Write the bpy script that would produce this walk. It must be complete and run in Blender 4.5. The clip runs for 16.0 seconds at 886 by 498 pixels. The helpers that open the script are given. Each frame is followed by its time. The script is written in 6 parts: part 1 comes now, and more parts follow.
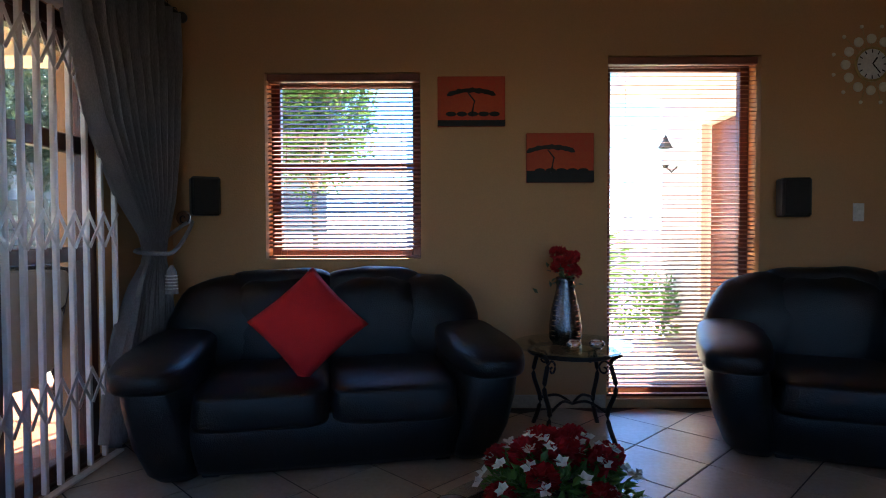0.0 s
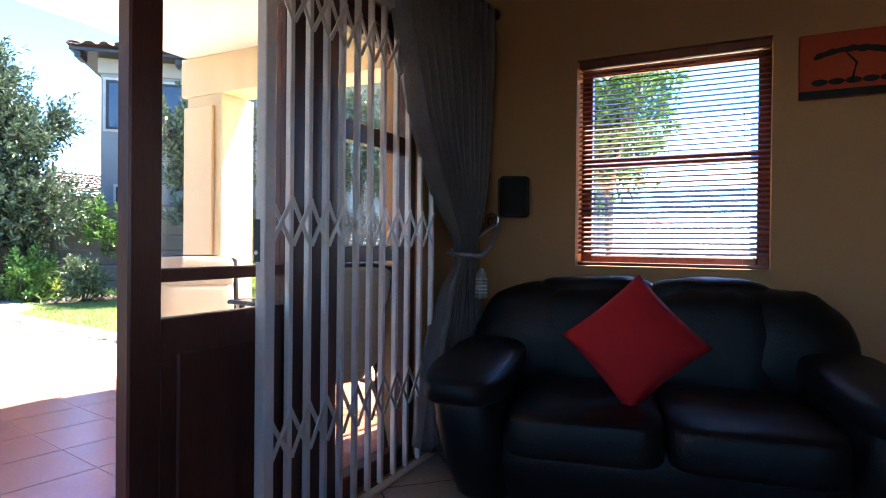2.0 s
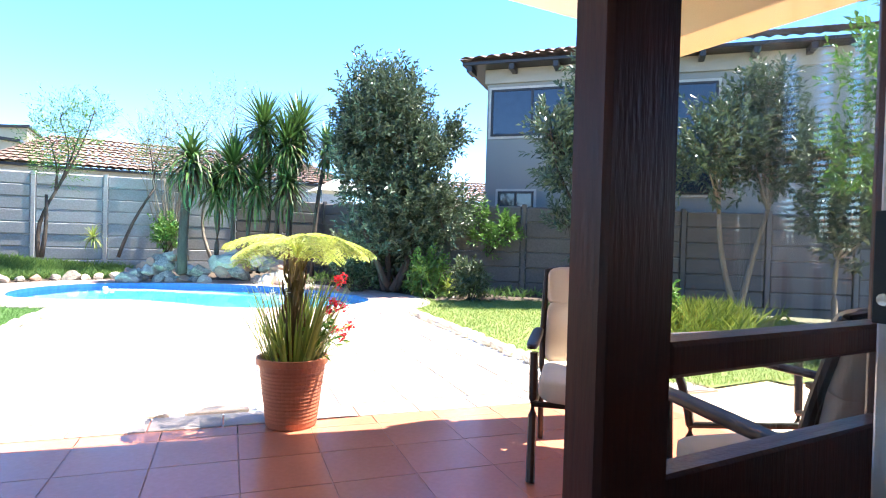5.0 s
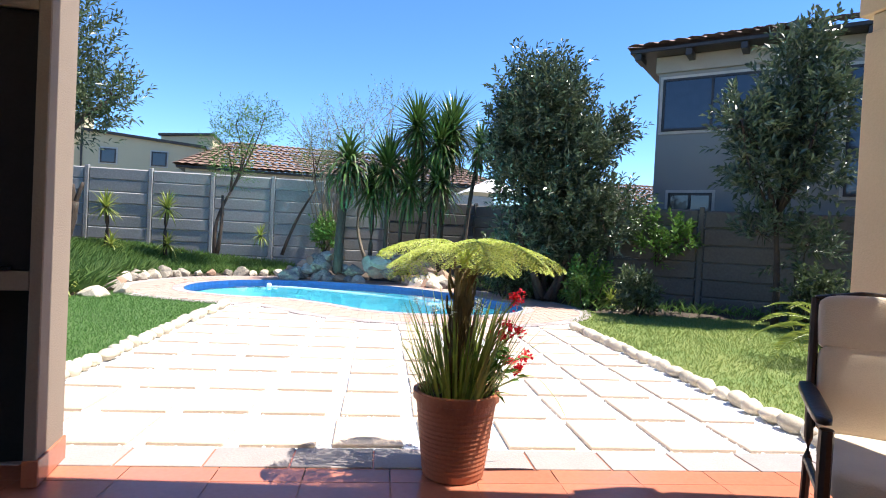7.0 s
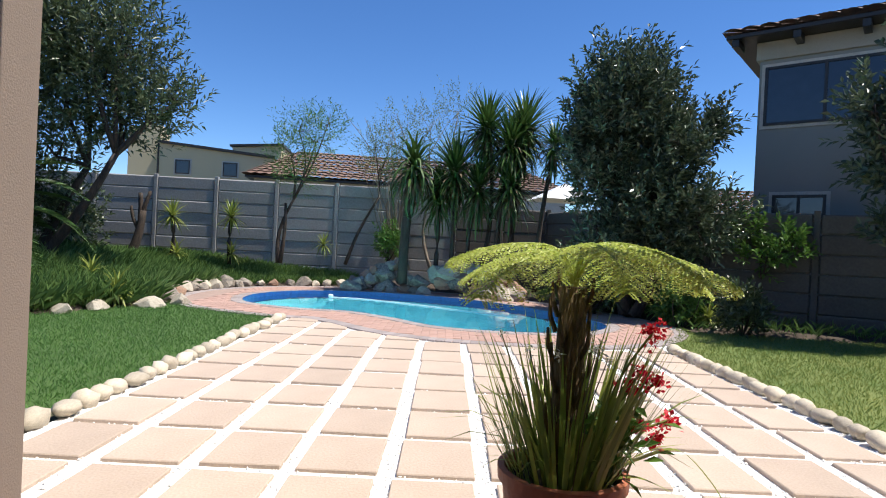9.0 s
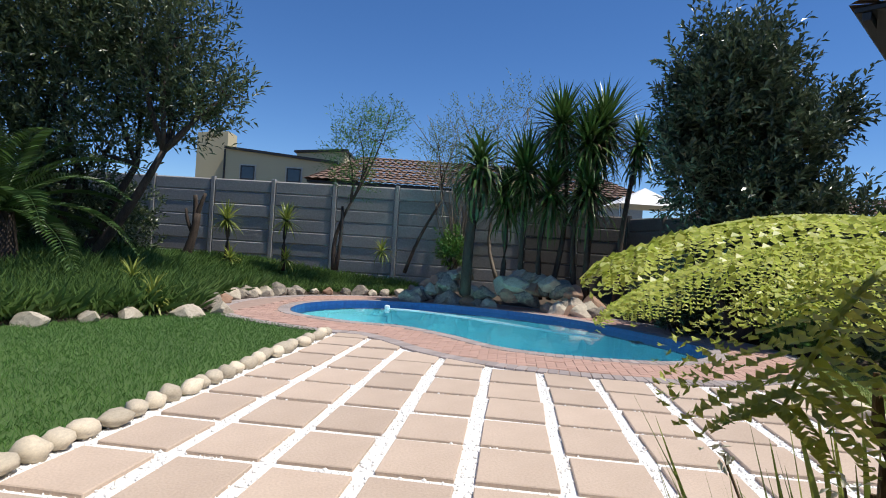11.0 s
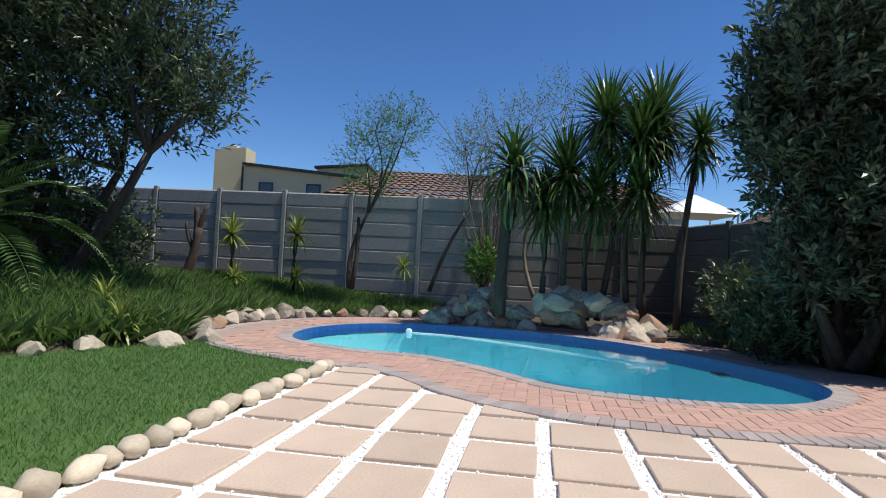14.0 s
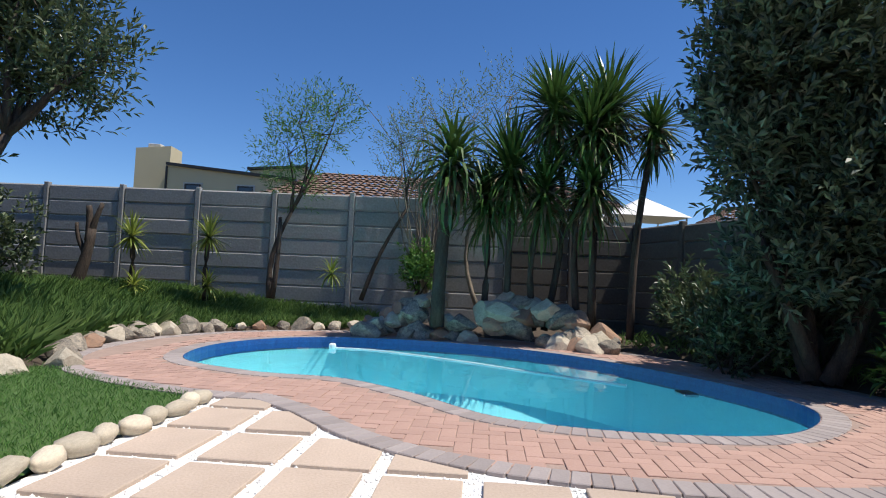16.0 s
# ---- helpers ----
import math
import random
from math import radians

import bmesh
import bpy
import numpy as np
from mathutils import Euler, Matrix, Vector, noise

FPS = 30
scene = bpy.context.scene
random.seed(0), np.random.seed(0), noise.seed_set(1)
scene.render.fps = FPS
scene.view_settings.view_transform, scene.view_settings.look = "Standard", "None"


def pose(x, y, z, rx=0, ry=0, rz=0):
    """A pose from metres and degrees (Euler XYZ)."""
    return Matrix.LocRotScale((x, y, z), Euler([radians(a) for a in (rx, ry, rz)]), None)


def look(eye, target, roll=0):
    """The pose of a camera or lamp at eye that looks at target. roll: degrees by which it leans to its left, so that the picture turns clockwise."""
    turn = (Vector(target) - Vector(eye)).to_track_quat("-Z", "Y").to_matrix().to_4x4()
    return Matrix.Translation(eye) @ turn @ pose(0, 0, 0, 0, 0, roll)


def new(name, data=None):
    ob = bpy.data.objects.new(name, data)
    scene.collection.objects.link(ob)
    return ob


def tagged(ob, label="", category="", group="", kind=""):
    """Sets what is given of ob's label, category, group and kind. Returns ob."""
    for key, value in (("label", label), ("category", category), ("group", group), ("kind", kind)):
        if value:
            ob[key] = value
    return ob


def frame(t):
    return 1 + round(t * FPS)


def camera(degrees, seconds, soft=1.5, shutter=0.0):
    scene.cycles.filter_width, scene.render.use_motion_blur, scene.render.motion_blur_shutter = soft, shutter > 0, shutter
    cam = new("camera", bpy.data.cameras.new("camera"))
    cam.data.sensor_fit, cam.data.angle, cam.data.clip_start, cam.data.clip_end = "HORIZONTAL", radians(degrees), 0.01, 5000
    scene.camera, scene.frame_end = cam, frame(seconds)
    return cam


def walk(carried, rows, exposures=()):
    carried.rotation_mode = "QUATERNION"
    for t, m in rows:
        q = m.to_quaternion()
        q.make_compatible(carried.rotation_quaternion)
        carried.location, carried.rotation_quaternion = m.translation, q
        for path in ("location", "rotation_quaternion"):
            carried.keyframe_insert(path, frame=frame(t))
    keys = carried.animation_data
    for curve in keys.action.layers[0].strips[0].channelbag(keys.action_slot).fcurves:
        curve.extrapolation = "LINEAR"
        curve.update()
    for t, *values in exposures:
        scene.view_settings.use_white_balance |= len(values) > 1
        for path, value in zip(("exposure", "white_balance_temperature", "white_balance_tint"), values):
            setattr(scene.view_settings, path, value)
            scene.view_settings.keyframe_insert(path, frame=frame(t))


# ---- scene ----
cam = camera(74.1, 16.0, soft=1.05)
PATH = [
    (0, (-0.221, -0.363, 1.137), (-0.225, 1.636, 1.082), -0.2),
    (0.5, (-0.309, -0.313, 1.155), (-0.414, 1.683, 1.095), -0.1),
    (1, (-0.364, -0.237, 1.141), (-0.668, 1.739, 1.094), 0.1),
    (1.5, (-0.472, -0.106, 1.089), (-1.034, 1.814, 1.073), 0.5),
    (2, (-0.519, 0.009, 1.081), (-1.417, 1.796, 1.068), 0.6),
    (2.5, (-0.678, 0.1, 1.079), (-1.775, 1.773, 1.071), 0.8),
    (3, (-0.859, 0.197, 1.091), (-2.076, 1.784, 1.082), 1.0),
    (3.5, (-1.034, 0.336, 1.093), (-2.37, 1.825, 1.081), 1.2),
    (4, (-1.187, 0.477, 1.104), (-2.69, 1.797, 1.08), 1.2),
    (4.5, (-1.362, 0.567, 1.102), (-3.009, 1.701, 1.078), 1.3),
    (5, (-1.57, 0.63, 1.107), (-3.314, 1.609, 1.08), 1.6),
    (7.3, (-2.426, 0.742, 1.125), (-4.366, 1.229, 1.089), 2.9),
    (7.5, (-2.478, 0.75, 1.126), (-4.423, 1.213, 1.09), 2.9),
    (8, (-2.698, 0.781, 1.107), (-4.656, 1.187, 1.072), 2.8),
    (8.5, (-2.956, 0.838, 1.083), (-4.924, 1.19, 1.059), 2.8),
    (9, (-3.231, 0.866, 1.099), (-5.207, 1.174, 1.085), 2.8),
    (9.5, (-3.52, 0.903, 1.08), (-5.502, 1.174, 1.077), 2.8),
    (10, (-3.819, 0.953, 1.081), (-5.808, 1.159, 1.084), 2.8),
    (10.2, (-3.942, 0.974, 1.081), (-5.933, 1.156, 1.081), 3.1),
    (12.3, (-5.075, 0.949, 1.0), (-7.075, 0.947, 1.047), 3.0),
    (12.5, (-5.163, 0.942, 1.002), (-7.162, 0.938, 1.052), 3.0),
    (13, (-5.395, 0.937, 0.967), (-7.395, 0.933, 1.025), 3.0),
    (13.5, (-5.661, 0.964, 0.947), (-7.66, 0.952, 1.012), 2.9),
    (14, (-5.949, 0.994, 0.951), (-7.948, 0.99, 1.022), 2.8),
    (14.5, (-6.215, 1.042, 0.944), (-8.213, 1.078, 1.026), 2.8),
    (15, (-6.499, 1.138, 0.943), (-8.495, 1.225, 1.035), 2.6),
    (15.5, (-6.781, 1.213, 0.942), (-8.775, 1.338, 1.039), 2.5),
    (16, (-7.053, 1.271, 0.92), (-9.043, 1.44, 1.027), 2.4),
]
EXPOSURES = [(0.0, 3.5), (1.5, 3.35), (2.5, 3.35), (3.5, 3.3), (4.5, 2.9), (5.2, 2.5), (7.3, 1.25), (8.0, 0.95), (9.0, 0.6), (10.0, 0.3), (12.5, 0.15), (16.0, 0.25)]
walk(cam, [(t, look(eye, target, roll)) for t, eye, target, roll in PATH], EXPOSURES)

# ---- world and sun ----
SUN_DIR = Vector((0.12, 0.46, 1.0)).normalized()
world = bpy.data.worlds.new("sky")
scene.world = world
world.use_nodes = True
wn, wl = world.node_tree.nodes, world.node_tree.links
sky = wn.new("ShaderNodeTexSky")
sky.sky_type = "NISHITA"
sky.sun_disc = False
sky.sun_elevation = math.asin(SUN_DIR.z)
sky.sun_rotation = math.atan2(SUN_DIR.x, SUN_DIR.y)
sky.air_density, sky.dust_density, sky.ozone_density = 0.8, 0.0, 6.0
rich = wn.new("ShaderNodeHueSaturation")
rich.inputs["Hue"].default_value, rich.inputs["Saturation"].default_value = 0.505, 1.16
wl.new(sky.outputs[0], rich.inputs["Color"])
wl.new(rich.outputs[0], wn["Background"].inputs[0])
wn["Background"].inputs[1].default_value = 0.115
sun_data = bpy.data.lights.new("sun", "SUN")
sun_data.energy, sun_data.angle, sun_data.color = 4.5, radians(0.5), (1.0, 0.95, 0.87)
sun = new("sun", sun_data)
sun.matrix_world = look(SUN_DIR * 60, (0, 0, 0))

# ---- materials ----
def material(name, colour, rough=0.6, metal=0.0, second=None, scale=6.0, fine=60.0, bump=0.15, amount=1.0, random_amount=0.0,
             island=False, spec=0.5, stretch=(1, 1, 1), wear=None):
    """A procedural surface: two scales of noise between two colours, fine relief, and per-piece variation."""
    m = bpy.data.materials.new(name)
    m.use_nodes = True
    n, l = m.node_tree.nodes, m.node_tree.links
    b = n["Principled BSDF"]
    b.inputs["Roughness"].default_value, b.inputs["Metallic"].default_value = rough, metal
    b.inputs["Specular IOR Level"].default_value = spec
    second = second or tuple(c * 0.72 for c in colour)
    co = n.new("ShaderNodeTexCoord")
    mp = n.new("ShaderNodeMapping")
    mp.inputs["Scale"].default_value = stretch
    l.new(co.outputs["Object"], mp.inputs["Vector"])
    big, small = n.new("ShaderNodeTexNoise"), n.new("ShaderNodeTexNoise")
    for node, sc, det in ((big, scale, 6), (small, fine, 4)):
        node.inputs["Scale"].default_value, node.inputs["Detail"].default_value = sc, det
        l.new(mp.outputs[0], node.inputs["Vector"])
    add = n.new("ShaderNodeMath"); add.operation = "ADD"
    l.new(big.outputs[0], add.inputs[0]); l.new(small.outputs[0], add.inputs[1])
    half = n.new("ShaderNodeMapRange")
    half.inputs[1].default_value, half.inputs[2].default_value = 0.7, 1.3
    l.new(add.outputs[0], half.inputs[0])
    mix = n.new("ShaderNodeMix"); mix.data_type = "RGBA"
    mix.inputs["A"].default_value, mix.inputs["B"].default_value = (*second, 1), (*colour, 1)
    l.new(half.outputs[0], mix.inputs[0])
    out = mix.outputs["Result"]
    if random_amount:
        src = n.new("ShaderNodeNewGeometry").outputs["Random Per Island"] if island else n.new("ShaderNodeObjectInfo").outputs["Random"]
        rg = n.new("ShaderNodeMapRange")
        rg.inputs[3].default_value, rg.inputs[4].default_value = 1 - random_amount, 1 + random_amount
        l.new(src, rg.inputs[0])
        hsv = n.new("ShaderNodeHueSaturation")
        l.new(out, hsv.inputs["Color"]); l.new(rg.outputs[0], hsv.inputs["Value"])
        out = hsv.outputs[0]
    l.new(out, b.inputs["Base Color"])
    if bump:
        bp = n.new("ShaderNodeBump")
        bp.inputs["Strength"].default_value, bp.inputs["Distance"].default_value = bump, 0.01
        l.new(small.outputs[0], bp.inputs["Height"]); l.new(bp.outputs[0], b.inputs["Normal"])
    return m


def leaf_material(name, colour, second, gloss=0.35, through_light=0.25):
    """Foliage: varied per leaf, some light passes through."""
    m = bpy.data.materials.new(name)
    m.use_nodes = True
    n, l = m.node_tree.nodes, m.node_tree.links
    b = n["Principled BSDF"]
    b.inputs["Roughness"].default_value = gloss
    geo = n.new("ShaderNodeNewGeometry")
    mix = n.new("ShaderNodeMix"); mix.data_type = "RGBA"
    mix.inputs["A"].default_value, mix.inputs["B"].default_value = (*second, 1), (*colour, 1)
    l.new(geo.outputs["Random Per Island"], mix.inputs[0])
    l.new(mix.outputs["Result"], b.inputs["Base Color"])
    tr = n.new("ShaderNodeBsdfTranslucent")
    l.new(mix.outputs["Result"], tr.inputs["Color"])
    ms = n.new("ShaderNodeMixShader")
    ms.inputs[0].default_value = through_light
    l.new(b.outputs[0], ms.inputs[1]); l.new(tr.outputs[0], ms.inputs[2])
    l.new(ms.outputs[0], n["Material Output"].inputs["Surface"])
    return m


def clear_material(name, tint, ior=1.45, rough=0.02, wave=0.0):
    """Glass or water: clear, with Fresnel gloss."""
    m = bpy.data.materials.new(name)
    m.use_nodes = True
    n, l = m.node_tree.nodes, m.node_tree.links
    n.remove(n["Principled BSDF"])
    tp, gl, fr, ms = (n.new("ShaderNodeBsdfTransparent"), n.new("ShaderNodeBsdfGlossy"), n.new("ShaderNodeLayerWeight"), n.new("ShaderNodeMixShader"))
    pw, ma = n.new("ShaderNodeMath"), n.new("ShaderNodeMath")
    pw.operation, ma.operation = "POWER", "MULTIPLY_ADD"
    pw.inputs[1].default_value = 5.0
    base = ((ior - 1) / (ior + 1)) ** 2
    ma.inputs[1].default_value, ma.inputs[2].default_value = 1 - base, base
    l.new(fr.outputs["Facing"], pw.inputs[0]); l.new(pw.outputs[0], ma.inputs[0])
    tp.inputs[0].default_value = (*tint, 1)
    gl.inputs["Roughness"].default_value = rough
    fr.inputs[0].default_value = 0.5
    if wave:
        tx, bp = n.new("ShaderNodeTexNoise"), n.new("ShaderNodeBump")
        tx.inputs["Scale"].default_value, tx.inputs["Detail"].default_value = 2.2, 3
        bp.inputs["Strength"].default_value, bp.inputs["Distance"].default_value = wave, 0.05
        co = n.new("ShaderNodeTexCoord")
        l.new(co.outputs["Object"], tx.inputs["Vector"])
        l.new(tx.outputs[0], bp.inputs["Height"])
        l.new(bp.outputs[0], gl.inputs["Normal"]); l.new(bp.outputs[0], fr.inputs["Normal"])
    l.new(ma.outputs[0], ms.inputs[0]); l.new(tp.outputs[0], ms.inputs[1]); l.new(gl.outputs[0], ms.inputs[2])
    l.new(ms.outputs[0], n["Material Output"].inputs["Surface"])
    return m


M = {
    "wall": material("tan_plaster", (0.53, 0.285, 0.13), 0.8, second=(0.48, 0.255, 0.115), scale=1.5, fine=90, bump=0.12),
    "outwall": material("cream_plaster", (0.72, 0.58, 0.38), 0.85, second=(0.66, 0.53, 0.34), scale=1.2, fine=120, bump=0.2),
    "beige": material("taupe_plaster", (0.27, 0.21, 0.165), 0.85, second=(0.24, 0.187, 0.147), scale=1.2, fine=120, bump=0.25),
    "ceiling": material("white_ceiling_paint", (0.8, 0.77, 0.7), 0.9, second=(0.76, 0.73, 0.66), fine=120, bump=0.1),
    "white": material("white_paint", (0.8, 0.79, 0.76), 0.5, second=(0.74, 0.73, 0.7)),
    "skirt": material("tiled_skirting", (0.55, 0.42, 0.3), 0.4, random_amount=0.05),
    "tile": material("beige_floor_tile", (0.52, 0.42, 0.33), 0.22, second=(0.44, 0.35, 0.27), scale=5, fine=40, bump=0.04, random_amount=0.07),
    "grout": material("dark_grout", (0.07, 0.055, 0.045), 0.9),
    "wood": material("dark_meranti_wood", (0.12, 0.032, 0.018), 0.35, second=(0.06, 0.016, 0.01), scale=4, fine=30, stretch=(6, 6, 0.6), bump=0.1),
    "slatwood": material("brown_blind_slat", (0.27, 0.09, 0.05), 0.4, second=(0.2, 0.065, 0.04), random_amount=0.1),
    "gate": material("white_painted_steel", (0.84, 0.77, 0.73), 0.35, second=(0.76, 0.69, 0.65), scale=8),
    "leather": material("black_leather", (0.009, 0.0085, 0.0095), 0.42, second=(0.005, 0.0045, 0.005), scale=5, fine=160, bump=0.3, spec=0.4),
    "red": material("red_woven_fabric", (0.62, 0.012, 0.016), 0.85, second=(0.5, 0.01, 0.012), fine=260, bump=0.4),
    "curtain": material("dark_grey_curtain", (0.36, 0.33, 0.33), 0.45, second=(0.2, 0.185, 0.19), fine=220, bump=0.3, stretch=(1, 1, 0.2)),
    "iron": material("dark_wrought_iron", (0.035, 0.028, 0.025), 0.45, 0.6),
    "black": material("black_plastic", (0.012, 0.012, 0.013), 0.45),
    "steel": material("brushed_steel", (0.55, 0.55, 0.56), 0.25, 1.0),
    "brass": material("aged_gold_metal", (0.5, 0.36, 0.15), 0.3, 1.0),
    "mirror": material("mirror_disc", (0.9, 0.9, 0.9), 0.03, 1.0, bump=0),
    "plastic": material("white_plastic", (0.75, 0.74, 0.7), 0.4),
    "glass": clear_material("window_glass", (0.97, 0.98, 0.97)),
    "tableglass": clear_material("table_glass", (0.85, 0.92, 0.89)),
    "vase": material("dark_mirror_mosaic", (0.25, 0.25, 0.27), 0.12, 1.0, second=(0.08, 0.08, 0.09), scale=60, fine=120, bump=0.3),
    "water": clear_material("pool_water", (0.84, 1.0, 1.0), 1.33, 0.03, 0.1),
    "pool": material("blue_marbelite", (0.42, 0.92, 0.99), 0.6, second=(0.37, 0.88, 0.97), scale=0.8),
    "poolband": material("dark_blue_mosaic", (0.02, 0.1, 0.32), 0.3, second=(0.015, 0.05, 0.2), scale=20, fine=60),
    "slab": material("sandstone_paver", (0.56, 0.44, 0.345), 0.85, second=(0.46, 0.355, 0.275), scale=2.2, fine=70, bump=0.3, random_amount=0.09),
    "gravel": material("white_quartz_gravel", (0.86, 0.84, 0.8), 0.8, second=(0.8, 0.78, 0.75), scale=30, fine=110, bump=0.6),
    "pebble": material("white_pebble", (0.88, 0.86, 0.83), 0.7, second=(0.82, 0.8, 0.77), random_amount=0.06, island=True),
    "cobble": material("river_stone", (0.66, 0.57, 0.43), 0.7, second=(0.48, 0.41, 0.31), scale=5, fine=30, bump=0.3, random_amount=0.3),
    "rock": material("garden_rock", (0.46, 0.39, 0.3), 0.85, second=(0.1, 0.095, 0.085), scale=3, fine=14, bump=1.0, random_amount=0.35),
    "rockred": material("rusty_rock", (0.5, 0.3, 0.19), 0.85, second=(0.3, 0.2, 0.14), scale=4, fine=22, bump=0.9, random_amount=0.25),
    "rockpale": material("pale_sandstone_rock", (0.62, 0.55, 0.43), 0.85, second=(0.4, 0.34, 0.26), scale=4, fine=22, bump=0.8, random_amount=0.2),
    "brick": material("red_clay_paver", (0.48, 0.315, 0.255), 0.85, second=(0.42, 0.255, 0.2), scale=2, fine=60, bump=0.35, random_amount=0.08),
    "brickgrey": material("grey_clay_paver", (0.37, 0.315, 0.295), 0.85, second=(0.31, 0.265, 0.25), scale=6, fine=60, bump=0.35, random_amount=0.15),
    "brickrest": material("red_clay_paver_far", (0.48, 0.315, 0.255), 0.85, second=(0.42, 0.255, 0.2), scale=2, fine=60, bump=0.35, random_amount=0.08, island=True),
    "mortar": material("sandy_mortar", (0.42, 0.3, 0.245), 0.95, fine=90, bump=0.3),
    "terracotta": material("terracotta_tile", (0.47, 0.17, 0.1), 0.24, second=(0.41, 0.145, 0.085), scale=1.2, fine=40, bump=0.08, random_amount=0.06),
    "terragrout": material("brown_tile_grout", (0.37, 0.14, 0.085), 0.9),
    "potclay": material("terracotta_pot", (0.42, 0.145, 0.07), 0.6, second=(0.34, 0.11, 0.055), scale=5, fine=60, bump=0.2),
    "soil": material("dark_soil", (0.09, 0.065, 0.045), 0.95, second=(0.05, 0.036, 0.026), scale=3, fine=25, bump=1.0),
    "ground": material("dry_ground", (0.16, 0.14, 0.09), 0.95, second=(0.1, 0.1, 0.06), scale=0.5, fine=8, bump=0.5),
    "turf": material("turf", (0.075, 0.14, 0.028), 0.9, second=(0.05, 0.1, 0.02), scale=1.2, fine=60, bump=0.8),
    "grass": leaf_material("grass_blade", (0.15, 0.29, 0.07), (0.06, 0.16, 0.035), 0.5),
    "strap": leaf_material("strap_leaf", (0.22, 0.34, 0.1), (0.07, 0.15, 0.035), 0.4, 0.35),
    "fence": material("precast_concrete", (0.36, 0.355, 0.345), 0.9, second=(0.25, 0.247, 0.24), scale=1.5, fine=26, bump=0.4, random_amount=0.08),
    # darker, browner tone than the precast grey, for the right-hand fence runs
    "fencedark": material("dark_brown_concrete", (0.16, 0.145, 0.126), 0.9, second=(0.105, 0.096, 0.085), scale=1.5, fine=26, bump=0.4, random_amount=0.08),
    "cornice": material("greyed_cornice_paint", (0.4, 0.37, 0.31), 0.85, second=(0.33, 0.31, 0.26), scale=1.5),
    "pearl": material("pearl_disc", (0.78, 0.74, 0.62), 0.15, second=(0.66, 0.6, 0.45), scale=20),
    "poolstep": material("pale_marbelite", (0.66, 0.93, 0.96), 0.6, second=(0.6, 0.88, 0.93), scale=0.8),
    "grassdry": leaf_material("sunburnt_grass_blade", (0.33, 0.36, 0.1), (0.1, 0.2, 0.04), 0.5, 0.3),
    "turfdry": material("patchy_turf", (0.2, 0.22, 0.06), 0.9, second=(0.09, 0.15, 0.03), scale=1.6, fine=60, bump=0.8),
    "bark": material("rough_bark", (0.09, 0.064, 0.047), 0.9, second=(0.035, 0.026, 0.02), scale=8, fine=40, stretch=(2, 2, 0.5), bump=1.0),
    "palebark": material("pale_bark", (0.3, 0.25, 0.19), 0.9, second=(0.18, 0.145, 0.11), scale=8, fine=40, stretch=(2, 2, 0.5), bump=0.8),
    "leafgrey": leaf_material("grey_green_leaf", (0.115, 0.15, 0.085), (0.03, 0.055, 0.03), 0.34, 0.15),
    "leafdark": leaf_material("dark_green_leaf", (0.14, 0.175, 0.08), (0.035, 0.06, 0.028), 0.36, 0.22),
    "leafpale": leaf_material("pale_green_leaf", (0.22, 0.27, 0.09), (0.12, 0.18, 0.05), 0.5),
    "leaffresh": leaf_material("fresh_green_leaf", (0.14, 0.26, 0.05), (0.07, 0.16, 0.03), 0.4),
    "yucca": leaf_material("yucca_leaf", (0.1, 0.18, 0.04), (0.045, 0.09, 0.025), 0.35, 0.15),
    "yuccadry": leaf_material("dry_yucca_leaf", (0.25, 0.19, 0.11), (0.14, 0.1, 0.06), 0.7, 0.1),
    "fern": leaf_material("tree_fern_leaf", (0.58, 0.63, 0.17), (0.4, 0.49, 0.09), 0.4, 0.5),
    "fernbark": material("fibrous_fern_bark", (0.16, 0.1, 0.045), 0.95, second=(0.07, 0.05, 0.025), scale=12, fine=60, stretch=(3, 3, 0.5), bump=1.0),
    "bloom": leaf_material("red_bloom", (0.85, 0.04, 0.08), (0.6, 0.015, 0.03), 0.6, 0.4),
    "rose": leaf_material("red_rose_petal", (0.5, 0.008, 0.012), (0.3, 0.004, 0.008), 0.7, 0.1),
    "whitebloom": leaf_material("white_blossom", (0.8, 0.78, 0.72), (0.65, 0.63, 0.55), 0.6),
    "reed": leaf_material("reed_leaf", (0.38, 0.42, 0.09), (0.11, 0.17, 0.03), 0.4, 0.35),
    "yellowwall": material("yellow_plaster", (0.62, 0.52, 0.32), 0.85, second=(0.56, 0.47, 0.29), scale=0.6),
    "greywall": material("grey_plaster", (0.3, 0.3, 0.27), 0.85, second=(0.25, 0.25, 0.23), scale=0.7),
    "palewall": material("pale_plaster", (0.62, 0.58, 0.5), 0.85),
    "rooftile": material("brown_roof_tile", (0.22, 0.13, 0.09), 0.8, second=(0.13, 0.08, 0.06), scale=4, fine=30, random_amount=0.15, island=True),
    "darkglass": material("dark_window_pane", (0.03, 0.04, 0.055), 0.06, spec=0.8, bump=0),
    "darkframe": material("dark_bronze_frame", (0.04, 0.035, 0.033), 0.4, 0.3),
    "steelblack": material("black_braai_steel", (0.018, 0.018, 0.022), 0.4, 0.5, scale=3),
    "mattblack": material("near_black_matt", (0.02, 0.018, 0.016), 0.9),
    "canvasfabric": material("beige_outdoor_fabric", (0.62, 0.52, 0.4), 0.9, second=(0.55, 0.45, 0.34), fine=220, bump=0.3),
    "chairmetal": material("dark_brown_metal", (0.05, 0.035, 0.028), 0.4, 0.6),
    "hose": material("white_hose", (0.8, 0.82, 0.84), 0.4),
    "paintred": material("sunset_red_paint", (0.5, 0.035, 0.012), 0.7, second=(0.42, 0.07, 0.02), scale=4),
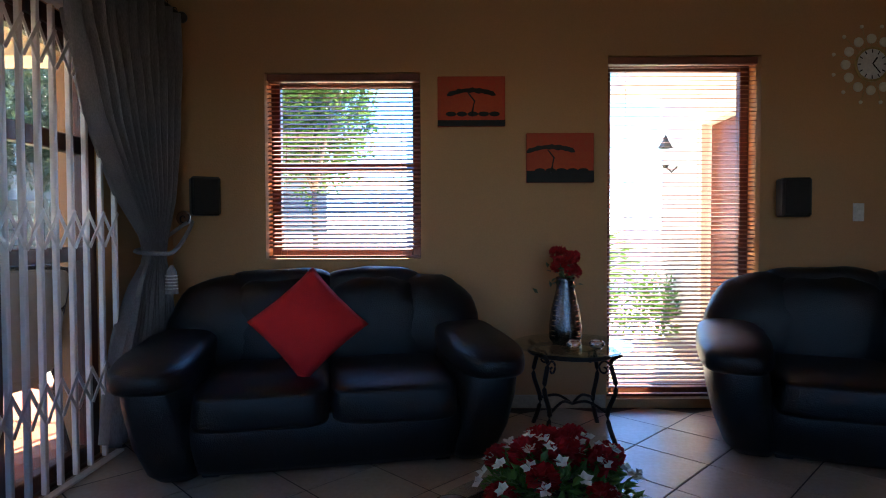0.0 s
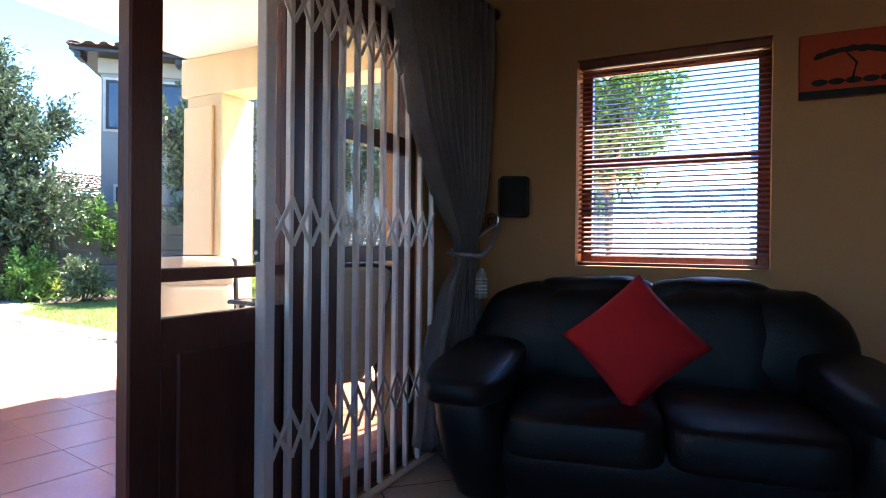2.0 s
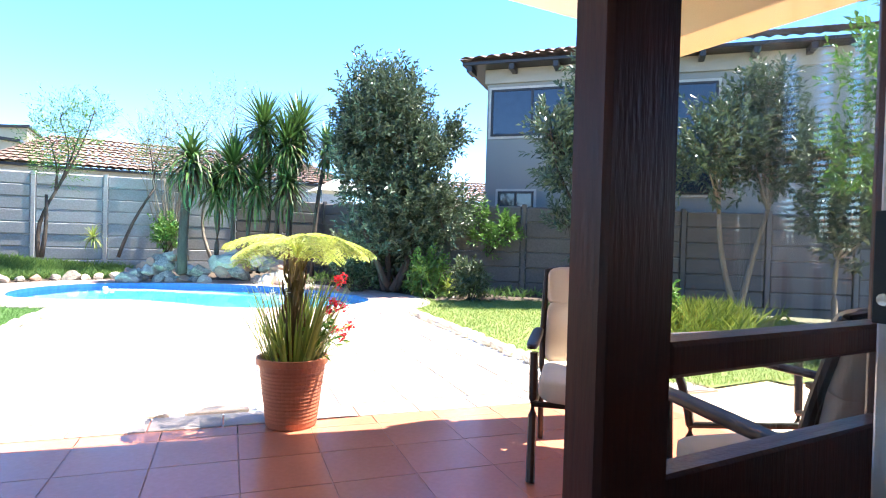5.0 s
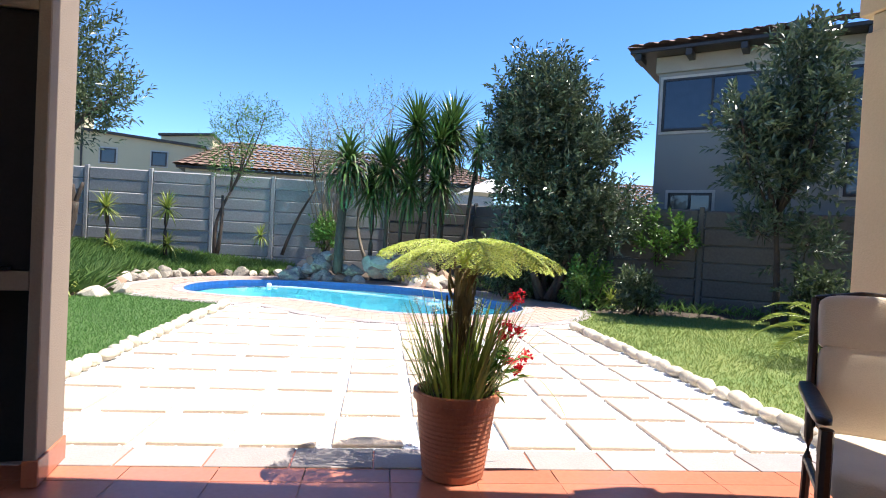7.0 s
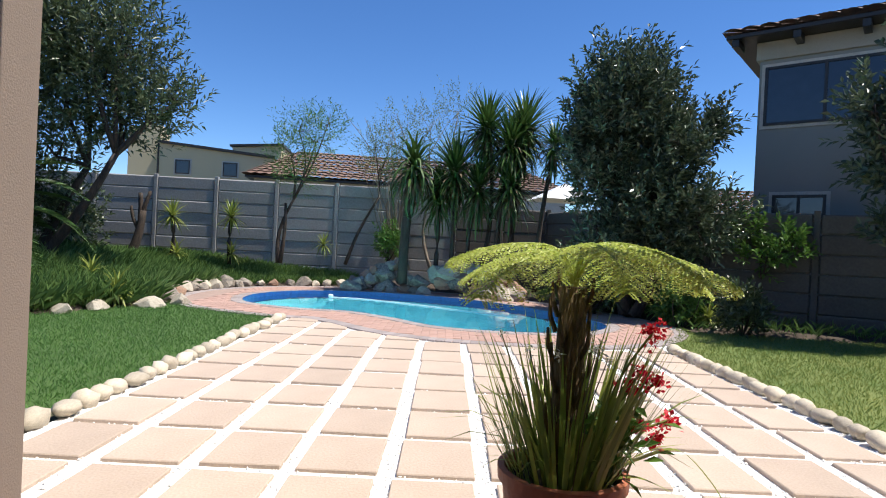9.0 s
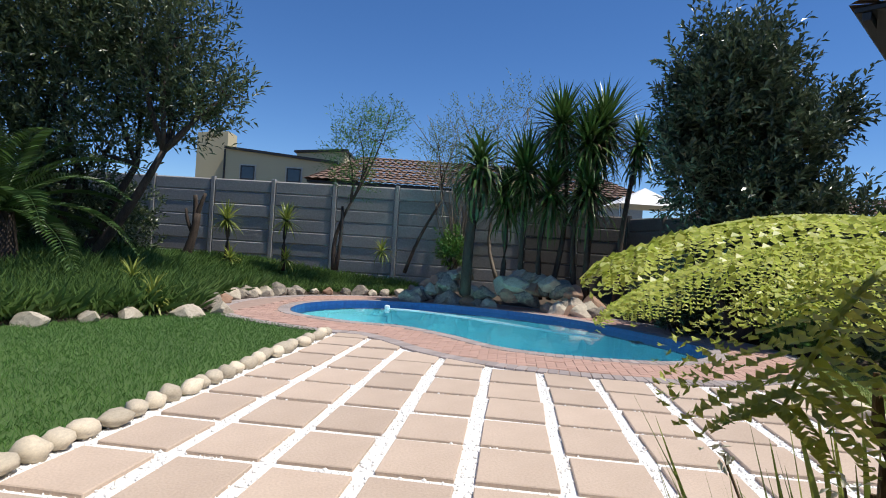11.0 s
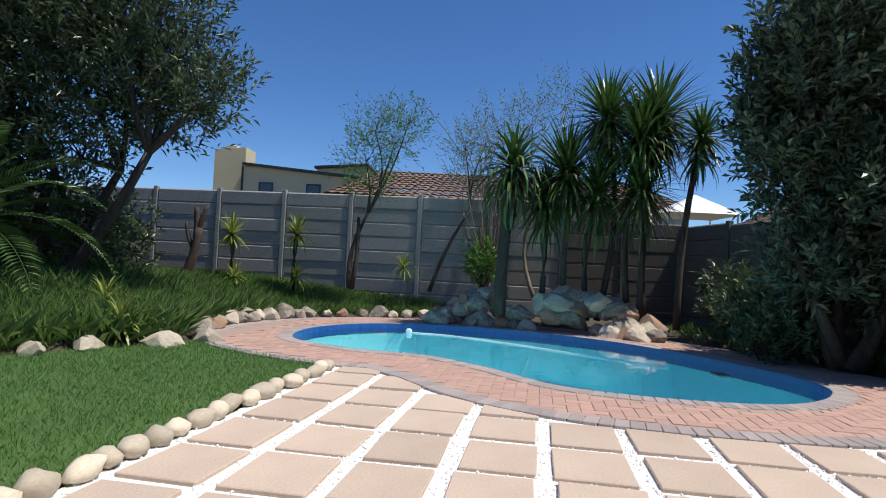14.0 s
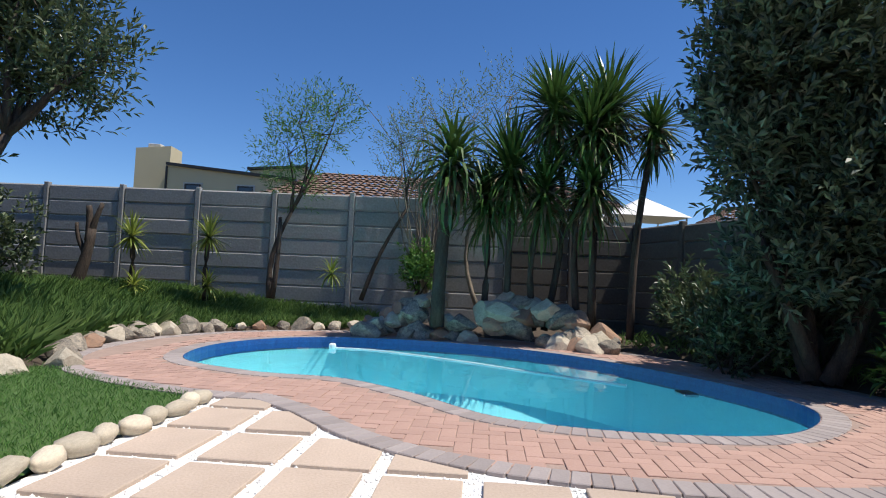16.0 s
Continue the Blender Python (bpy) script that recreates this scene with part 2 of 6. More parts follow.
    "paintorange": material("sunset_orange_paint", (0.5, 0.075, 0.015), 0.7, second=(0.45, 0.045, 0.012), scale=5),
    "paintblack": material("black_paint", (0.01, 0.008, 0.008), 0.7),
    "reddoor": material("varnished_red_wood", (0.17, 0.038, 0.018), 0.35, second=(0.11, 0.025, 0.012), stretch=(6, 6, 0.6)),
}


# ---- building helpers ----
RNG = np.random.default_rng(7)


def thing(name, x=0, y=0, z=0, turn=0, label="", category="", group="", kind=""):
    ob = new(name)
    ob.empty_display_size = 0.1
    ob.matrix_basis = pose(x, y, z, 0, 0, turn)
    return tagged(ob, label, category, group, kind)


def mesh_of(name, bm, mat, smooth=False):
    me = bpy.data.meshes.new(name)
    bm.to_mesh(me)
    bm.free()
    if mat:
        me.materials.append(M[mat])
    if smooth:
        me.polygons.foreach_set("use_smooth", [True] * len(me.polygons))
    return me


def part(name, bm, mat, parent=None, label="", smooth=False):
    me = bm if isinstance(bm, bpy.types.Mesh) else mesh_of(name, bm, mat, smooth)
    ob = new(name, me)
    if parent:
        ob.parent = parent
    return tagged(ob, label)


def solo(name, bm, mat, label="", category="", group="", kind="", smooth=False):
    return tagged(part(name, bm, mat, None, label, smooth), "", category, group, kind)


def raw(name, verts, faces, mat, smooth=False):
    me = bpy.data.meshes.new(name)
    me.from_pydata([tuple(v) for v in verts], [], [tuple(int(i) for i in f) for f in faces])
    me.materials.append(M[mat])
    if smooth:
        me.polygons.foreach_set("use_smooth", [True] * len(me.polygons))
    return me


def box(x0, y0, z0, x1, y1, z1, bevel=0.0, bm=None, m=None, seg=1):
    own = bm or bmesh.new()
    t = bmesh.new()
    bmesh.ops.create_cube(t, size=1)
    bmesh.ops.transform(t, matrix=Matrix.Translation(((x0 + x1) / 2, (y0 + y1) / 2, (z0 + z1) / 2)) @ Matrix.Diagonal((abs(x1 - x0), abs(y1 - y0), abs(z1 - z0), 1)), verts=t.verts)
    if bevel:
        bmesh.ops.bevel(t, geom=t.edges[:], offset=bevel, segments=seg, affect="EDGES", profile=0.5)
    if m:
        bmesh.ops.transform(t, matrix=m, verts=t.verts)
    return join(own, t)


def join(own, t):
    me = bpy.data.meshes.new("tmp")
    t.to_mesh(me)
    t.free()
    own.from_mesh(me)
    bpy.data.meshes.remove(me)
    return own


def puff(cx, cy, cz, sx, sy, sz, power=0.5, bm=None, m=None, seg=20, wrinkle=0.0):
    """A cushion-like rounded block (superellipsoid) of full size sx, sy, sz."""
    own = bm or bmesh.new()
    t = bmesh.new()
    bmesh.ops.create_uvsphere(t, u_segments=seg, v_segments=seg // 2 + 2, radius=1)
    for v in t.verts:
        c = [math.copysign(abs(a) ** power, a) for a in v.co]
        v.co = Vector((c[0] * sx / 2, c[1] * sy / 2, c[2] * sz / 2))
        if wrinkle:
            v.co += v.co.normalized() * wrinkle * noise.noise(v.co * 9 + Vector((cx, cy, cz)) * 3)
        v.co += Vector((cx, cy, cz))
    if m:
        bmesh.ops.transform(t, matrix=m, verts=t.verts)
    return join(own, t)


def tube(points, radius, seg=8, bm=None, closed=False):
    """A round bar along points; radius a number or one for each point."""
    own = bm or bmesh.new()
    pts = [Vector(p) for p in points]
    rings, n = [], len(pts)
    for i, p in enumerate(pts):
        a, b = (pts[i - 1] if i or closed else p), (pts[(i + 1) % n] if i < n - 1 or closed else p)
        q = (b - a).normalized().to_track_quat("Z", "X") if (b - a).length > 1e-9 else Vector((0, 0, 1)).to_track_quat("Z", "X")
        r = radius[i] if isinstance(radius, (list, tuple)) else radius
        rings.append([own.verts.new(p + q @ Vector((r * math.cos(2 * math.pi * k / seg), r * math.sin(2 * math.pi * k / seg), 0))) for k in range(seg)])
    for i in range(n if closed else n - 1):
        r0, r1 = rings[i], rings[(i + 1) % n]
        for k in range(seg):
            own.faces.new((r0[k], r0[(k + 1) % seg], r1[(k + 1) % seg], r1[k]))
    if not closed:
        own.faces.new(rings[0][::-1])
        own.faces.new(rings[-1])
    return own


def lathe(profile, seg=32, bm=None, at=(0, 0, 0)):
    """A turned body from (radius, height) pairs."""
    own = bm or bmesh.new()
    rings = [[own.verts.new((at[0] + r * math.cos(2 * math.pi * k / seg), at[1] + r * math.sin(2 * math.pi * k / seg), at[2] + z)) for k in range(seg)] for r, z in profile]
    for r0, r1 in zip(rings, rings[1:]):
        for k in range(seg):
            own.faces.new((r0[k], r0[(k + 1) % seg], r1[(k + 1) % seg], r1[k]))
    own.faces.new(rings[0][::-1])
    own.faces.new(rings[-1])
    return own


def smooth_line(ctrl, steps=8, closed=False):
    """A Catmull-Rom curve through control points."""
    pts = [Vector(p) for p in ctrl]
    n, out = len(pts), []
    for i in range(n if closed else n - 1):
        g = (lambda k: pts[k % n]) if closed else (lambda k: pts[min(max(k, 0), n - 1)])
        p0, p1, p2, p3 = g(i - 1), g(i), g(i + 1), g(i + 2)
        for s in range(steps):
            t = s / steps
            out.append(0.5 * (2 * p1 + (p2 - p0) * t + (2 * p0 - 5 * p1 + 4 * p2 - p3) * t * t + (3 * p1 - p0 - 3 * p2 + p3) * t ** 3))
    if not closed:
        out.append(pts[-1])
    return out


def leaf_mesh(name, base, direction, length, width, mat, droop=0.0, fold=0.25):
    """Many folded leaves in one mesh: numpy arrays of base points and directions, lengths and widths."""
    n = len(base)
    d = direction / np.linalg.norm(direction, axis=1, keepdims=True)
    up = np.tile(np.array([0.0, 0.0, 1.0]), (n, 1)) + RNG.normal(0, 0.5, (n, 3))
    side = np.cross(d, up)
    side /= np.linalg.norm(side, axis=1, keepdims=True) + 1e-9
    nor = np.cross(side, d)
    L, W = np.broadcast_to(length, (n,))[:, None], np.broadcast_to(width, (n,))[:, None]
    mid = base + d * L * 0.5
    tip = base + d * L - np.array([0, 0, 1.0]) * L * droop
    v = np.stack([base, mid + side * W / 2 + nor * W * fold, tip, mid - side * W / 2 + nor * W * fold], 1).reshape(-1, 3)
    k = np.arange(n)[:, None] * 4
    f = np.concatenate([k + np.array([0, 1, 2]), k + np.array([0, 2, 3])], 0)
    me = bpy.data.meshes.new(name)
    me.from_pydata(v.tolist(), [], f.tolist())
    me.materials.append(M[mat])
    return me


def crown_mesh(name, blobs, sprigs, per, leaf, width, mat, sprig_len=0.3, shell=0.55):
    """Leaves on short sprigs that fill blobs (x, y, z, radius)."""
    bl = np.array(blobs, float)
    wgt = bl[:, 3] ** 2
    pick = RNG.choice(len(bl), sprigs, p=wgt / wgt.sum())
    d = RNG.normal(0, 1, (sprigs, 3))
    d /= np.linalg.norm(d, axis=1, keepdims=True)
    rad = bl[pick, 3] * (shell + (1.08 - shell) * RNG.random(sprigs) ** 0.6)
    root = bl[pick, :3] + d * rad[:, None] * np.array([1, 1, 0.95])
    sd = d * 0.75 + np.array([0, 0, 0.75]) + RNG.normal(0, 0.3, (sprigs, 3))
    sd /= np.linalg.norm(sd, axis=1, keepdims=True)
    ax = np.cross(sd, RNG.normal(0, 1, (sprigs, 3)))
    ax /= np.linalg.norm(ax, axis=1, keepdims=True)
    ay = np.cross(sd, ax)
    k = np.arange(per)
    s = 0.1 + 0.9 * k / max(per - 1, 1)
    base = root[:, None, :] + sd[:, None, :] * (s[None] * sprig_len * RNG.uniform(0.6, 1.4, (sprigs, 1)))[:, :, None]
    turn = (k * 2.39996)[None] + RNG.normal(0, 0.35, (sprigs, per))
    ring = ax[:, None, :] * np.cos(turn)[:, :, None] + ay[:, None, :] * np.sin(turn)[:, :, None]
    ld = sd[:, None, :] * (0.45 + 0.7 * s)[None, :, None] + ring * 0.8 + RNG.normal(0, 0.15, (sprigs, per, 3))
    n = sprigs * per
    return leaf_mesh(name, base.reshape(n, 3), ld.reshape(n, 3), leaf * RNG.uniform(0.7, 1.25, n), width * RNG.uniform(0.7, 1.3, n), mat, 0.08)


# ---- plan of the garden: the paving runs askew to the room ----
SKEW = 9.4
UX, UY = -math.cos(radians(SKEW)), math.sin(radians(SKEW))
VX, VY = math.sin(radians(SKEW)), math.cos(radians(SKEW))
ORIGIN = (-5.30, 0.60)


def garden(u, v):
    """Plan point u metres out from the patio's edge and v along it."""
    return ORIGIN[0] + u * UX + v * VX, ORIGIN[1] + u * UY + v * VY


def to_garden(x, y):
    dx, dy = x - ORIGIN[0], y - ORIGIN[1]
    return dx * UX + dy * UY, dx * VX + dy * VY


POOL = [p.to_2d() for p in smooth_line([(-13.5, -0.88, 0), (-14.9, -0.85, 0), (-15.95, 0.1, 0), (-15.95, 1.8, 0), (-14.9, 3.5, 0), (-13.1, 4.5, 0), (-11.7, 4.75, 0),
                                        (-10.85, 4.05, 0), (-10.72, 3.1, 0), (-11.05, 2.1, 0), (-11.85, 1.5, 0), (-12.5, 0.85, 0), (-12.75, 0.0, 0)], 8, True)]
NP_ = len(POOL)
POOL_A = np.array([tuple(p) for p in POOL])


def pool_normal(i):
    t = POOL[(i + 1) % NP_] - POOL[i - 1]
    n = Vector((t.y, -t.x)).normalized()
    return n


_area = sum(POOL[i - 1].x * POOL[i].y - POOL[i].x * POOL[i - 1].y for i in range(NP_))
OUT_SIGN = 1 if _area > 0 else -1


def pool_ring(off):
    return [POOL[i] + pool_normal(i) * OUT_SIGN * off for i in range(NP_)]


def pool_distance(x, y):
    """Signed distance to the pool's edge, negative inside."""
    d = np.hypot(POOL_A[:, 0] - x, POOL_A[:, 1] - y)
    i = int(d.argmin())
    n = pool_normal(i) * OUT_SIGN
    return math.copysign(d[i], (x - POOL[i].x) * n.x + (y - POOL[i].y) * n.y)


def ring_band(off0, off1, z0, z1):
    bm = bmesh.new()
    a = [bm.verts.new((p.x, p.y, z0)) for p in pool_ring(off0)]
    b = [bm.verts.new((p.x, p.y, z1)) for p in pool_ring(off1)]
    for i in range(NP_):
        j = (i + 1) % NP_
        bm.faces.new((a[i], a[j], b[j], b[i]))
    return bm


def smoothstep(a, b, x):
    t = min(max((x - a) / (b - a), 0), 1)
    return t * t * (3 - 2 * t)


BED_LINE = ((-10.9, -3.1), (-12.95, -1.65))


def bed_rise(x, y):
    """Height of the planted beds behind and beside the pool; negative where there is none."""
    (ax, ay), (bx, by) = BED_LINE
    left = -((bx - ax) * (ay - y) - (ax - x) * (by - ay)) / math.hypot(bx - ax, by - ay)
    back = pool_distance(x, y) - 1.12
    u, v = to_garden(x, y)
    if y < 2.5:
        e = min(left, back if x < -11.5 else 9)
        if left < 0:
            return -0.12
        return -0.1 + 0.14 * smoothstep(0, 0.25, e) + 0.5 * smoothstep(0.3, 3.0, e) * smoothstep(-11.5, -15.5, x)
    e = back
    right = -(x + 11.1) + (y - 5.9) * 0.28
    e = min(e, right)
    return -0.1 + 0.14 * smoothstep(0, 0.3, e) + 0.35 * smoothstep(0.3, 3.0, e) * smoothstep(6.5, 3.5, y)


# ---- ground ----
def build_ground():
    bm = bmesh.new()
    rings = []
    for off in (0.06, 1.0):
        rings.append([bm.verts.new((p.x, p.y, -0.05)) for p in pool_ring(off)])
    cx, cy = -13.2, 1.9
    for rad in (9, 25, 80, 300, 1500):
        ring = []
        for p in pool_ring(1.0):
            a = math.atan2(p.y - cy, p.x - cx)
            ring.append(bm.verts.new((cx + rad * math.cos(a), cy + rad * math.sin(a), -0.05)))
        rings.append(ring)
    for r0, r1 in zip(rings, rings[1:]):
        for i in range(NP_):
            j = (i + 1) % NP_
            bm.faces.new((r0[i], r0[j], r1[j], r1[i]))
    bmesh.ops.recalc_face_normals(bm, faces=bm.faces[:])
    solo("ground", bm, "ground", "dry sandy ground around the garden", "ground", kind="structure")


def build_beds():
    step, verts, index, faces = 0.25, [], {}, []
    xs, ys = np.arange(-21, -8.4, step), np.arange(-9, 14, step)
    for i, x in enumerate(xs):
        for j, y in enumerate(ys):
            z = bed_rise(x, y)
            index[i, j] = len(verts)
            verts.append((x, y, z + (0.05 * noise.noise(Vector((x, y, 0)) * 1.5) if z > -0.02 else 0)))
    for i in range(len(xs) - 1):
        for j in range(len(ys) - 1):
            q = [index[i, j], index[i + 1, j], index[i + 1, j + 1], index[i, j + 1]]
            if max(verts[k][2] for k in q) > -0.06 and all(pool_distance(verts[k][0], verts[k][1]) > 0.9 for k in q):
                faces.append(q)
    ob = part("garden_bed", raw("garden_bed", verts, faces, "soil", True), None)
    tagged(ob, "raised bed of dark soil behind the pool", "garden bed", kind="structure")


def in_left_lawn(x, y):
    u, v = to_garden(x, y)
    return -0.6 < u and v < -1.7 and bed_rise(x, y) < -0.08 and pool_distance(x, y) > 1.05 and v > -9 and x > -13.2


def in_right_lawn(x, y):
    u, v = to_garden(x, y)
    return u > 0.02 and v > 3.4 and bed_rise(x, y) < -0.08 and pool_distance(x, y) > 1.0 and v < 9 and u < 7


def lawn(name, inside, x0, x1, y0, y1, count, label, turf, blade):
    step = 0.2
    verts, faces = [], []
    for x in np.arange(x0, x1, step):
        for y in np.arange(y0, y1, step):
            if inside(x + step / 2, y + step / 2):
                k = len(verts)
                verts += [(x, y, -0.012), (x + step, y, -0.012), (x + step, y + step, -0.012), (x, y + step, -0.012)]
                faces.append((k, k + 1, k + 2, k + 3))
    sheet = part(name, raw(name, verts, faces, turf), None)
    tagged(sheet, label, "lawn", kind="structure")
    pts = np.column_stack([RNG.uniform(x0, x1, count), RNG.uniform(y0, y1, count), np.full(count, -0.015)])
    keep = np.array([inside(a, b) for a, b, _ in pts])
    pts = pts[keep]
    d = RNG.normal(0, 0.55, (len(pts), 3)); d[:, 2] = 1
    me = leaf_mesh("grass", pts, d, RNG.uniform(0.03, 0.065, len(pts)), 0.0055, blade, 0.1)
    g = part("grass", me, None)
    tagged(g, "short green mown grass blades", "grass", kind="stuff")


build_ground()
build_beds()


# ---- pool ----
def build_pool():
    pool = thing("swimming_pool", label="kidney-shaped swimming pool with blue lining and dark tiled edge", category="swimming pool", kind="structure")
    part("tile_band", ring_band(0.0, 0.0, 0.0, -0.17), "poolband", pool, "dark blue mosaic waterline band")
    bm = bmesh.new()
    prev = [bm.verts.new((p.x, p.y, -0.17)) for p in POOL]
    for off, z in ((-0.08, -0.75), (-0.35, -0.95)):
        ring = [bm.verts.new((p.x, p.y, z)) for p in pool_ring(off)]
        for i in range(NP_):
            j = (i + 1) % NP_
            bm.faces.new((prev[i], prev[j], ring[j], ring[i]))
        prev = ring
    f = bm.faces.new(prev)
    bmesh.ops.triangulate(bm, faces=[f])
    part("basin", bm, "pool", pool)
    cx, cy, rad = -10.72, 4.1, 0.72
    rim = [p for p in pool_ring(-0.012) if (p.x - cx) ** 2 + (p.y - cy) ** 2 < rad * rad]
    a0, a1 = math.atan2(rim[-1].y - cy, rim[-1].x - cx), math.atan2(rim[0].y - cy, rim[0].x - cx)
    way = (a1 - a0) % (2 * math.pi)
    mid = Vector((cx + rad * math.cos(a0 + way / 2), cy + rad * math.sin(a0 + way / 2)))
    if pool_distance(mid.x, mid.y) > 0:
        way -= 2 * math.pi
    edge = rim + [Vector((cx + rad * math.cos(a0 + way * k / 12), cy + rad * math.sin(a0 + way * k / 12))) for k in range(1, 12)]
    bm = bmesh.new()
    top, low = [bm.verts.new((p.x, p.y, -0.32)) for p in edge], [bm.verts.new((p.x, p.y, -0.9)) for p in edge]
    bmesh.ops.triangulate(bm, faces=[bm.faces.new(top)])
    for k in range(len(edge)):
        bm.faces.new((top[k], top[k - 1], low[k - 1], low[k]))
    bmesh.ops.recalc_face_normals(bm, faces=bm.faces[:])
    part("step", bm, "poolstep", pool, "pale rounded entry step under water")
    bm = bmesh.new()
    bmesh.ops.triangulate(bm, faces=[bm.faces.new([bm.verts.new((p.x, p.y, -0.075)) for p in pool_ring(-0.004)])])
    solo("water", bm, "water", "clear blue pool water with faint ripples", "water", kind="structure")


build_pool()


# ---- the room ----
WX, NY = -1.97, 3.42          # inner faces of the west and north walls
EX, SY, CEIL, TH = 4.4, -3.4, 3.0, 0.24


def wall_with_holes(name, along, lo, hi, face, thick, height, holes, mat, label):
    """A wall along x or y from lo to hi with rectangular holes (a0, a1, z0, z1); face and face + thick are its two sides."""
    bm = bmesh.new()
    cuts = sorted({lo, hi, *[h[0] for h in holes], *[h[1] for h in holes]})
    for a, b in zip(cuts, cuts[1:]):
        mid, spans, z = (a + b) / 2, [], -0.06
        for h in sorted([h for h in holes if h[0] < mid < h[1]], key=lambda q: q[2]):
            if h[2] > z:
                spans.append((z, h[2]))
            z = h[3]
        spans.append((z, height))
        for z0, z1 in spans:
            if along == "x":
                box(a, face, z0, b, face + thick, z1, bm=bm)
            else:
                box(face, a, z0, face + thick, b, z1, bm=bm)
    bmesh.ops.remove_doubles(bm, verts=bm.verts[:], dist=1e-5)
    return solo(name, bm, mat, label, "wall", kind="structure")


W1 = (-1.37, -0.37, 0.97, 2.165)
W2 = (0.83, 1.81, 0.055, 2.265)
wall_with_holes("wall_north", "x", WX - TH, EX + TH, NY, TH, 3.3, [W1, W2], "wall", "tan painted plaster wall with two windows")
wall_with_holes("wall_west", "y", SY, NY, WX - TH, TH, 3.3, [(0.14, 2.62, -0.06, 2.16)], "wall", "tan painted plaster wall with patio doors")
# opening added out of view in the south wall, lets sky light fill the room
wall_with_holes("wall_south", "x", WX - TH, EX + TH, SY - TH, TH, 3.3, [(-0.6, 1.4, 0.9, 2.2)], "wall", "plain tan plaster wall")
wall_with_holes("wall_east", "y", SY, NY, EX, TH, 3.3, [], "wall", "plain tan plaster wall")
solo("ceiling", box(WX - TH, SY - TH, CEIL, EX + TH, NY + TH, CEIL + 0.12), "ceiling", "plain white ceiling", "ceiling", kind="structure")
solo("roof_slab", box(WX - TH - 0.01, SY - TH - 0.3, 3.31, EX + TH + 0.3, NY + TH + 0.3, 3.5), "outwall", "flat roof over the room", "roof", kind="structure")


def room_floor():
    fl = solo("floor", box(WX - TH, SY, -0.08, EX, NY, -0.004), "grout", "beige ceramic floor tiles laid diagonally", "floor", kind="structure")
    side, gap = 0.385, 0.007
    me = mesh_of("tile", box(-side / 2 + gap / 2, -side / 2 + gap / 2, -0.004, side / 2 - gap / 2, side / 2 - gap / 2, 0.0, 0.0015), "tile")
    c, s = math.cos(radians(45)), math.sin(radians(45))
    for i in range(-14, 15):
        for j in range(-14, 15):
            x, y = 1.07 + (i + 0.5) * side * c - (j + 0.5) * side * s, 3.02 + (i + 0.5) * side * s + (j + 0.5) * side * c
            if WX + 0.2 < x < 2.9 and 0.6 < y < NY - 0.2:
                t = part("tile", me, None, fl)
                t.matrix_basis = pose(x, y, 0, 0, 0, 45)
    rest = bmesh.new()
    for i in range(-24, 25):
        for j in range(-24, 25):
            x, y = 1.07 + (i + 0.5) * side * c - (j + 0.5) * side * s, 3.02 + (i + 0.5) * side * s + (j + 0.5) * side * c
            if WX - 0.1 < x < EX and SY < y < NY and not (WX + 0.2 < x < 2.9 and 0.6 < y < NY - 0.2):
                h = side / 2 - gap / 2
                q = [(-h, -h), (h, -h), (h, h), (-h, h)]
                rest.faces.new([rest.verts.new((min(max(x + a * c - b * s, WX - TH), EX), min(max(y + a * s + b * c, SY), NY), -0.0005)) for a, b in q])
    bmesh.ops.dissolve_degenerate(rest, edges=rest.edges[:], dist=1e-4)
    tagged(part("tile_rest", rest, "tile", fl), kind="stuff")


room_floor()
for nm, b in (("skirting_north_a", (WX, NY - 0.012, 0.001, W2[0] - 0.01, NY, 0.085)), ("skirting_north_b", (W2[1] + 0.01, NY - 0.012, 0.001, EX, NY, 0.085)),
              ("skirting_west", (WX, 2.63, 0.001, WX + 0.012, NY - 0.013, 0.085))):
    solo(nm, box(*b, 0.003), "skirt", "beige tiled skirting along the wall", "skirting", kind="structure")


def framed_window(name, x0, x1, z0, z1, rails, label):
    """A brown timber window set at the outer side of the north wall."""
    w = thing(name, label=label, category="window", kind="structure")
    y0, y1, f = NY + 0.15, NY + 0.21, 0.06
    part("frame_stile", box(x0, y0, z0, x0 + f, y1, z1, 0.006), "wood", w)
    part("frame_stile", box(x1 - f, y0, z0, x1, y1, z1, 0.006), "wood", w)
    part("frame_head", box(x0 + f, y0, z1 - f, x1 - f, y1, z1, 0.006), "wood", w)
    part("frame_sill", box(x0 + f, y0 - 0.01, z0, x1 - f, y1 + 0.03, z0 + f, 0.006), "wood", w)
    for z in rails:
        part("rail", box(x0 + f, y0 + 0.005, z - 0.025, x1 - f, y1 - 0.005, z + 0.025, 0.005), "wood", w)
    pane = part("pane", box(x0 + f, y0 + 0.028, z0 + f, x1 - f, y0 + 0.032, z1 - f), "glass", w)
    pane.visible_shadow = False


framed_window("window_1", *W1, [1.58], "brown timber window behind a venetian blind")
framed_window("window_2", *W2, [], "tall brown timber window behind a venetian blind")


